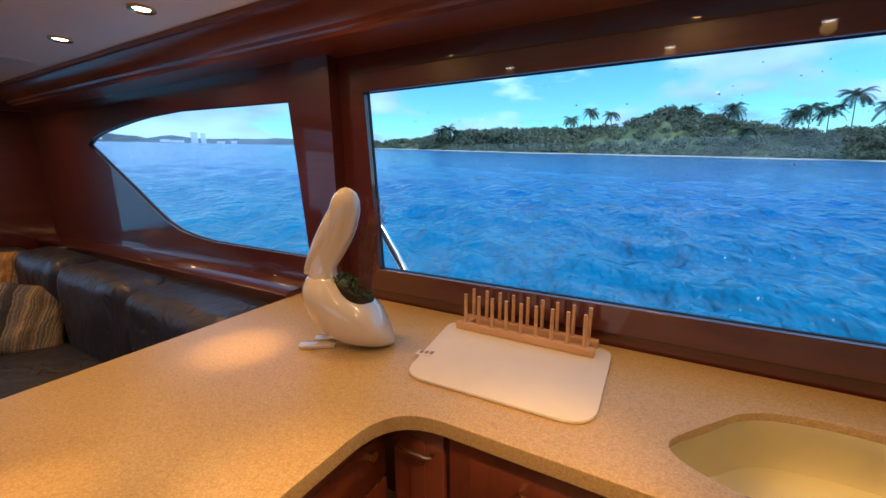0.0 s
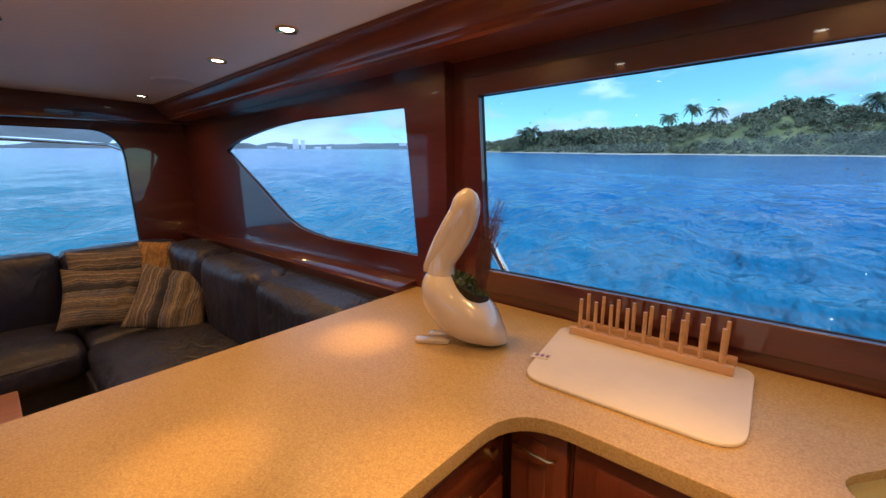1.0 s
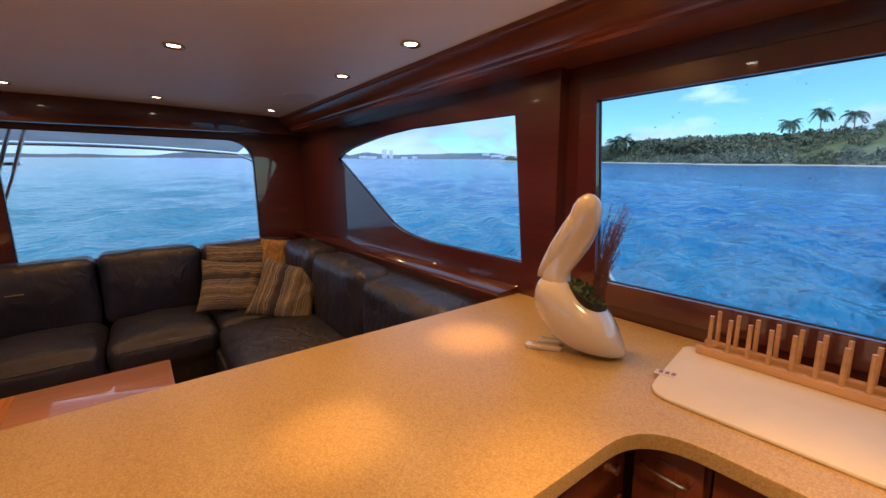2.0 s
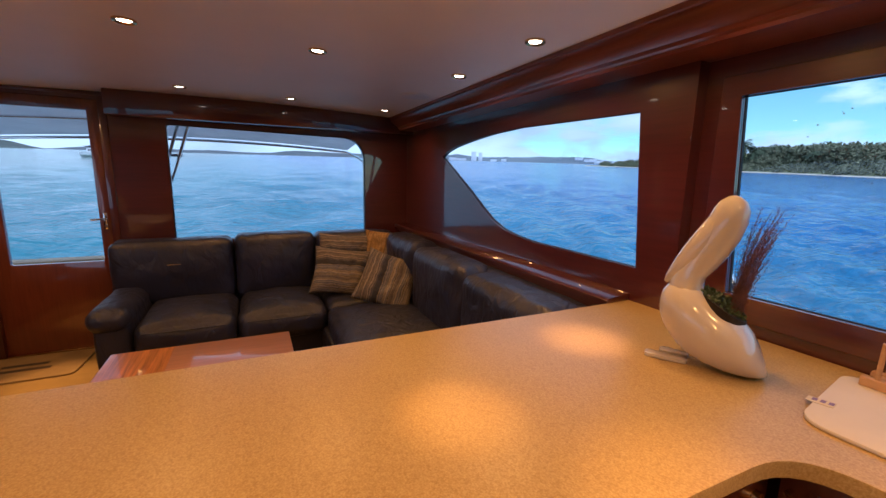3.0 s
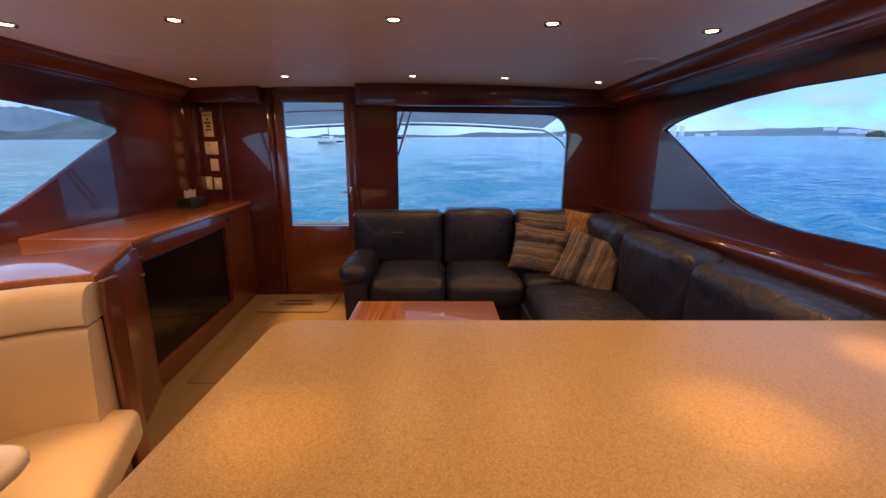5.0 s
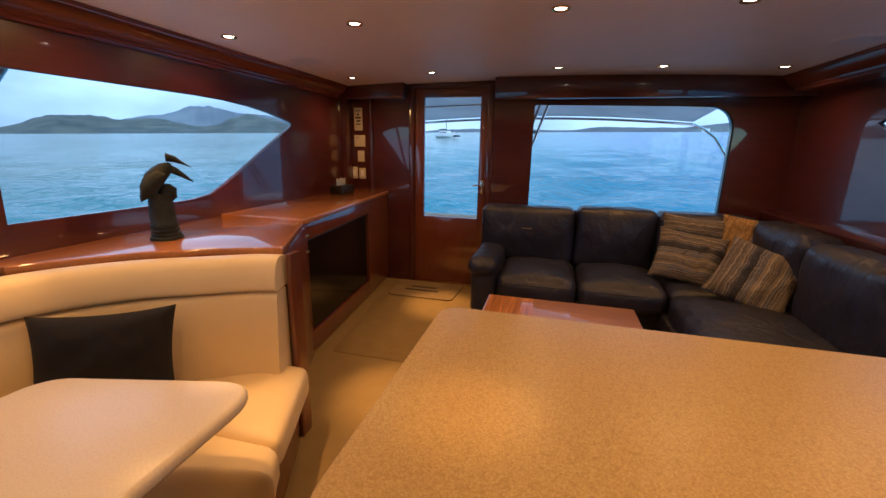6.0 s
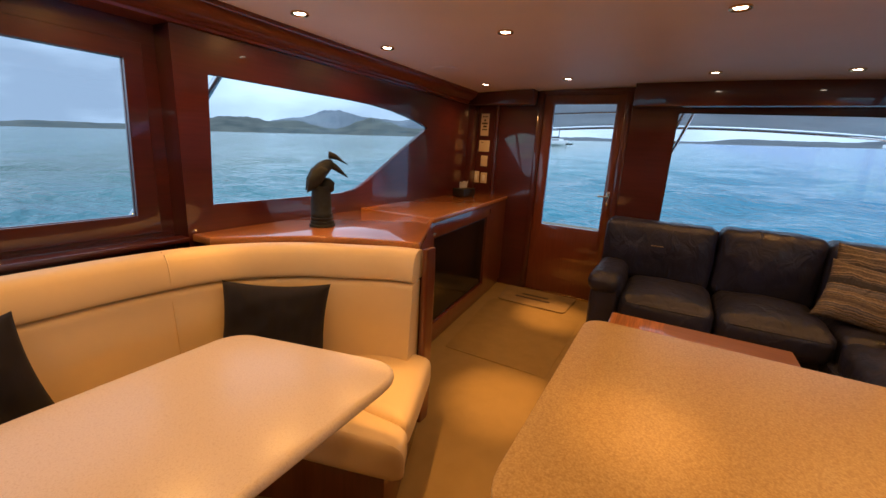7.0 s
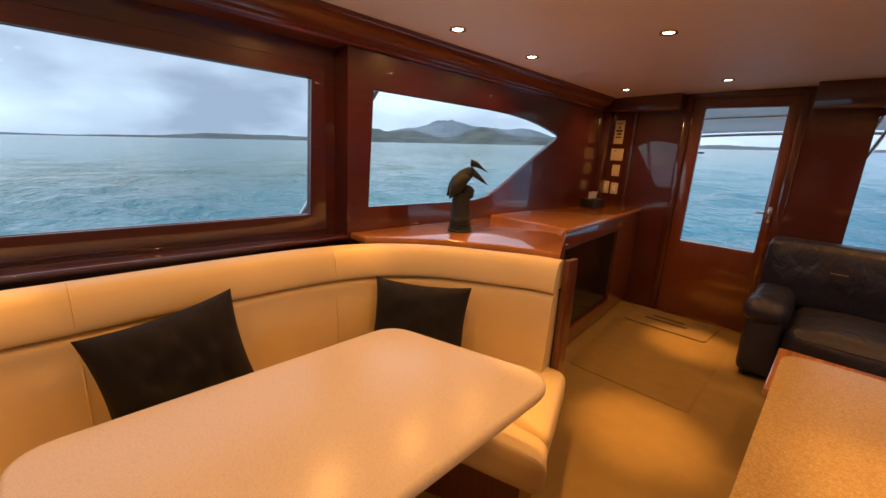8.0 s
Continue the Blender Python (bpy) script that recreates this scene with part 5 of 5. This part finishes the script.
for b, w, h, z in ((26.4, 40, 7, 6), (27.6, 50, 6, 5), (32.0, 34, 6, 4), (33.4, 26, 8, 5), (43.2, 40, 9, 22), (44.6, 60, 9, 14), (46.0, 70, 10, 8), (47.4, 60, 8, 5), (48.3, 44, 9, 4), (17.0, 30, 8, 6), (20.5, 26, 7, 14)):
    far_building(b, 2250, w, 16, h, z)


# ---- outside: the palm island to starboard ----
CREST = ((44, 0.0), (50, 0.5), (56, 1.0), (59, 1.6), (61, 2.0), (64, 2.3), (68, 2.5), (73, 2.6), (77, 2.7), (81, 3.1), (84, 3.7), (88, 4.3), (92, 4.0), (96, 3.2), (100, 2.6), (106, 2.5), (115, 2.6), (130, 1.6), (150, 0.0))
SHORE = 285.0


def crest(b):
    for (a, p), (c, q) in zip(CREST, CREST[1:]):
        if a <= b <= c:
            t = (b - a) / (c - a)
            return p + (q - p) * t * t * (3 - 2 * t)
    return 0.0


def shore(b):
    return SHORE + 260 * max(0, (70 - b) / 26) ** 1.4 + 10 * math.sin(b * 0.5)


def island_z(b, s):
    """Height over the sea at bearing b, s metres inland."""
    r = shore(b) + 75
    top = max(0.0, r * math.tan(radians(crest(b))) - 0.5)
    k = min(1, max(0, (s - 8) / 75))
    k = k * k * (3 - 2 * k)
    return min(1.2, s * 0.16) - 0.6 + top * k


def island():
    m, nt, p, N, L = material("island_ground")
    v = coords(nt)
    sx = N("ShaderNodeSeparateXYZ")
    at = N("ShaderNodeAttribute")
    at.attribute_name = "inland"
    grass = ramp(nt, noise_of(nt, v, 0.06, 6), [(0.35, (0.10, 0.125, 0.05)), (0.6, (0.20, 0.21, 0.08)), (0.75, (0.14, 0.16, 0.07))])
    sand = ramp(nt, noise_of(nt, v, 0.5, 4), [(0.3, (0.46, 0.40, 0.30)), (0.7, (0.62, 0.55, 0.43))])
    L(blend(nt, sand, grass, ramp(nt, at.outputs["Fac"], [(0.30, (0, 0, 0)), (0.42, (1, 1, 1))])), p.inputs["Base Color"])
    p.inputs["Roughness"].default_value = 1.0
    bm = bmesh.new()
    lay = bm.verts.layers.float.new("inland")
    ss = (-6, 0, 3, 6, 9, 14, 20, 28, 38, 50, 65, 85, 110, 140)
    grid = []
    for i in range(161):
        b = 44 + 106 * i / 160
        col = []
        for s in ss:
            x, y = bearing(b, shore(b) + s)
            vtx = bm.verts.new((x, y, sea_z(x, y) + island_z(b, s) * (1 if s < 85 else max(0.2, 1.6 - s / 140)) + (0.5 * noise.noise(Vector((x, y, 0)) * 0.05) if s > 9 else 0)))
            vtx[lay] = s / 25
            col.append(vtx)
        grid.append(col)
    for i in range(160):
        for j in range(len(ss) - 1):
            bm.faces.new((grid[i][j], grid[i + 1][j], grid[i + 1][j + 1], grid[i][j + 1]))
    solid("ground_island", bm, m, "low green island with a narrow sand beach", "island", "", "structure", angle=180)


island()


def foliage_mat(name, c):
    m, nt, p, N, L = material(name)
    g = N("ShaderNodeNewGeometry")
    L(ramp(nt, g.outputs["Random Per Island"], [(0.0, tone(c, 0.5)), (0.6, c), (1.0, tone(c, 1.7))]), p.inputs["Base Color"])
    p.inputs["Roughness"].default_value = 0.8
    return m


M_BUSH = foliage_mat("bush_leaves", (0.145, 0.155, 0.085))
M_FROND = foliage_mat("palm_fronds", (0.06, 0.085, 0.04))
M_BARK = plain("palm_bark", (0.16, 0.13, 0.10), 0.9, 0, 0.2, 2)


def scrub():
    """Sea-grape scrub and trees over the island, as clumps of leaves."""
    rng = random.Random(11)
    V, F = [], []
    def clump(b, s, size, lift):
        x, y = bearing(b, shore(b) + s)
        c = Vector((x, y, sea_z(x, y) + island_z(b, s) + size * lift))
        for k in range(int(60 + size * 16)):
            d = Vector((rng.gauss(0, 1), rng.gauss(0, 1), rng.gauss(0, 0.8))).normalized() * size * rng.uniform(0.55, 1.0)
            d.z *= 0.72
            a = Vector((rng.uniform(-1, 1), rng.uniform(-1, 1), rng.uniform(-1, 1))).normalized()
            e = a.orthogonal().normalized()
            l = size * rng.uniform(0.14, 0.30)
            i = len(V)
            V.extend([c + d, c + d + (a + e * 0.6) * l, c + d + a * l * 1.7, c + d + (a - e * 0.6) * l])
            F.append((i, i + 1, i + 2, i + 3))
    for k in range(1500):
        b = rng.uniform(46, 135)
        s = rng.uniform(9, 85)
        # the open meadow on the hillside
        if 79 < b < 88.5 and 36 < s < 74 and rng.random() < 0.93:
            continue
        clump(b, s, rng.uniform(1.6, 3.2) * (1.35 if s > 60 else 1.0), 0.45)
    for k in range(420):
        b = rng.uniform(62, 128)
        clump(b, rng.uniform(11, 70), rng.uniform(2.0, 3.8), 0.8)
    for b, s, n, sz in ((87.5, 82, 24, 4.3), (89.6, 80, 22, 4.1), (85.4, 84, 16, 3.8), (93, 76, 12, 3.4), (64, 45, 26, 4.4), (66.5, 40, 26, 4.6), (69, 46, 26, 4.4), (71.5, 52, 22, 4.2), (57.5, 44, 14, 3.2), (104, 60, 14, 3.2), (92.5, 78, 8, 2.4), (73, 70, 12, 2.6), (76, 72, 9, 2.2), (78.5, 76, 6, 2.2), (107, 60, 16, 3.6), (110, 50, 14, 3.6), (60, 40, 14, 3.4), (62.5, 36, 12, 3.4), (67.5, 40, 10, 2.8), (66, 30, 9, 2.8)):
        for k in range(n):
            clump(b + rng.gauss(0, 0.7), s + rng.gauss(0, 4), sz * rng.uniform(0.6, 1.1), rng.uniform(0.5, 1.6))
    me = bpy.data.meshes.new("scrub")
    me.from_pydata(V, [], F)
    me.materials.append(M_BUSH)
    tagged(new("scrub", me), "dense dark green coastal scrub on the island", "bushes", "", "stuff")


scrub()


def palm_mesh(seed):
    rng = random.Random(seed)
    bm = bmesh.new()
    for k in range(26):
        a = k * math.tau / 13 * 1.0 + rng.uniform(-0.15, 0.15)
        rise, length = rng.uniform(-0.55, 1.35), rng.uniform(3.6, 4.6)
        h = Vector((math.cos(a), math.sin(a), 0))
        s = Vector((-math.sin(a), math.cos(a), 0))
        spine = []
        for i in range(9):
            t = i / 8
            spine.append(h * length * t * (1 - 0.22 * t) + Vector((0, 0, length * (rise * t * 0.62 - 0.62 * t * t))))
        for i in range(8):
            p, q = spine[i], spine[i + 1]
            for sg in (-1, 1):
                for u in (0.0, 0.5):
                    w = 1.15 * (1 - abs((i + u) / 8 - 0.45) * 1.1)
                    b = p.lerp(q, u)
                    e = p.lerp(q, u + 0.42)
                    tip = b + s * sg * w + h * 0.35 * w + Vector((0, 0, -0.45 * w))
                    bm.faces.new([bm.verts.new(z) for z in (b, e, tip)])
            bm.faces.new([bm.verts.new(z) for z in (p + s * 0.06, q + s * 0.05, q - s * 0.05, p - s * 0.06)])
    return bm


def palm(b, s, elev, seed, size=1.0):
    r = shore(b) + s
    x, y = bearing(b, r)
    top = 1.46 + r * math.tan(radians(elev))
    ground = sea_z(x, y) + island_z(b, s) - 0.3
    top = max(top, ground + 6)
    t = thing("palm_tree", (x, y, ground), "tall coconut palm with drooping fronds on the island", "palm", "island palms")
    rng = random.Random(seed)
    lean = Vector((rng.uniform(-1.3, 1.3), rng.uniform(-1.3, 1.3), 0))
    n, seg, secs = 8, 8, []
    for i in range(n + 1):
        u = i / n
        c = Vector((x, y, ground + (top - ground) * u)) + lean * (u - 1) * abs(u - 1)
        rr = 0.34 - 0.13 * u + (0.12 if i == 0 else 0)
        secs.append([c + Vector((rr * math.cos(k * math.tau / seg), rr * math.sin(k * math.tau / seg), 0)) for k in range(seg)])
    part("trunk", loft(secs), M_BARK, t)
    bm = palm_mesh(seed)
    bmesh.ops.transform(bm, matrix=Matrix.Translation((x, y, top)) @ Matrix.Scale(size, 4), verts=bm.verts)
    part("crown", bm, M_FROND, t, "ragged green crown", 0)


for k, (b, s, e, z) in enumerate(((76.7, 70, 5.0, 1.0), (79.1, 74, 5.9, 1.0), (81.5, 74, 5.4, 1.05), (90.1, 78, 5.5, 1.1), (94.2, 66, 5.4, 1.15), (99.6, 50, 4.4, 1.15), (100.7, 44, 4.9, 1.2), (102.1, 46, 4.5, 1.2),
                                  (103.8, 34, 5.8, 1.25), (106.5, 30, 4.6, 1.2), (108.6, 36, 5.4, 1.2), (112.5, 40, 5.0, 1.2), (117, 44, 5.4, 1.2), (59.6, 40, 3.9, 1.2), (60.6, 36, 4.2, 1.2), (62.0, 44, 3.5, 1.2), (66.9, 38, 3.2, 1.0), (95.6, 30, 2.9, 1.0))):
    palm(b, s, e, 100 + k, z * 2.1)


# ---- outside: a boat at anchor ----
def moored_boat():
    x, y = bearing(-14.6, 205)
    z = sea_z(x, y)
    t = thing("moored_sailboat", (x, y, z), "white sailing boat at anchor on the bay", "boat")
    m = pose(x, y, z + 0.6, 0, 0, 55) @ Matrix.Scale(1.2, 4)
    def P(name, bm, mat, parent=t, label=""):
        bmesh.ops.transform(bm, matrix=m, verts=bm.verts)
        return part(name, bm, mat, parent, label)
    secs = []
    for u, w, dk in ((-5.4, 1.1, 1.2), (-4.0, 1.6, 1.15), (-1.0, 1.9, 1.2), (2.0, 1.7, 1.35), (4.2, 0.9, 1.55), (5.6, 0.06, 1.75)):
        secs.append([(u, -w, dk), (u, -w * 0.92, 0.3), (u, -w * 0.4, -0.4), (u, w * 0.4, -0.4), (u, w * 0.92, 0.3), (u, w, dk)])
    # the shade on the hull's side is put into its greyer white
    P("hull", loft(secs), M_CANVAS)
    c = P("cabin", box(-2.6, 2.2, -1.1, 1.1, 1.15, 2.3, 0.2), M_WHITE)
    for k in range(4):
        P("port_light", box(-2.0 + k * 1.0, -1.25 + k * 1.0, -1.12, 1.12, 1.5, 2.0), M_BLACK, c)
    P("mast", rod((0.4, 0, 1.2), (0.4, 0, 13.0), 0.16, 0.11), M_RUBBER)
    P("boom", rod((0.4, 0, 2.9), (-4.2, 0, 3.0), 0.24, 0.20), M_RUBBER, t, "dark furled sail cover")
    P("bimini", box(-4.9, -2.7, -1.2, 1.2, 3.0, 3.1, 0.04), M_WHITE)
    for u in (-4.8, -2.8):
        P("bimini_pole", rod((u, 1.0, 1.2), (u, 1.0, 3.0), 0.04), M_STEEL)
    d = thing("dinghy", (x + 2, y + 8, z), "small dark inflatable dinghy behind the sailing boat", "dinghy")
    bm = cushion(6.6 - 1.3, 6.6 + 1.3, -0.8, 0.8, 0.0, 0.6, 0.28, (0, 0, 0), 8)
    bmesh.ops.transform(bm, matrix=m, verts=bm.verts)
    part("hull", bm, M_RUBBER, d)


moored_boat()


# ---- dried salt and water spots on the starboard forward glass ----
def spots():
    rng = random.Random(9)
    bm = bmesh.new()
    y = STB_F + 0.016 - 0.0036
    for k in range(170):
        x, z = rng.uniform(-1.6, 0.1), 1.40 + 0.29 * rng.random() ** 0.8
        r = 0.0006 + 0.0016 * rng.random() ** 2
        q = [bm.verts.new((x + r * rng.uniform(1.0, 1.8) * math.cos(a), y - 0.0002, z + r * math.sin(a))) for a in [i * math.tau / 6 for i in range(6)]]
        c = bm.verts.new((x, y - 0.0008, z))
        for i in range(6):
            bm.faces.new((q[i], q[(i + 1) % 6], c))
    solid("water_spots", bm, M_SPOT, "dried water spots on the window glass", "spots", "", "stuff")


M_SPOT = plain("dried_spot", (0.16, 0.22, 0.24), 0.6)
spots()
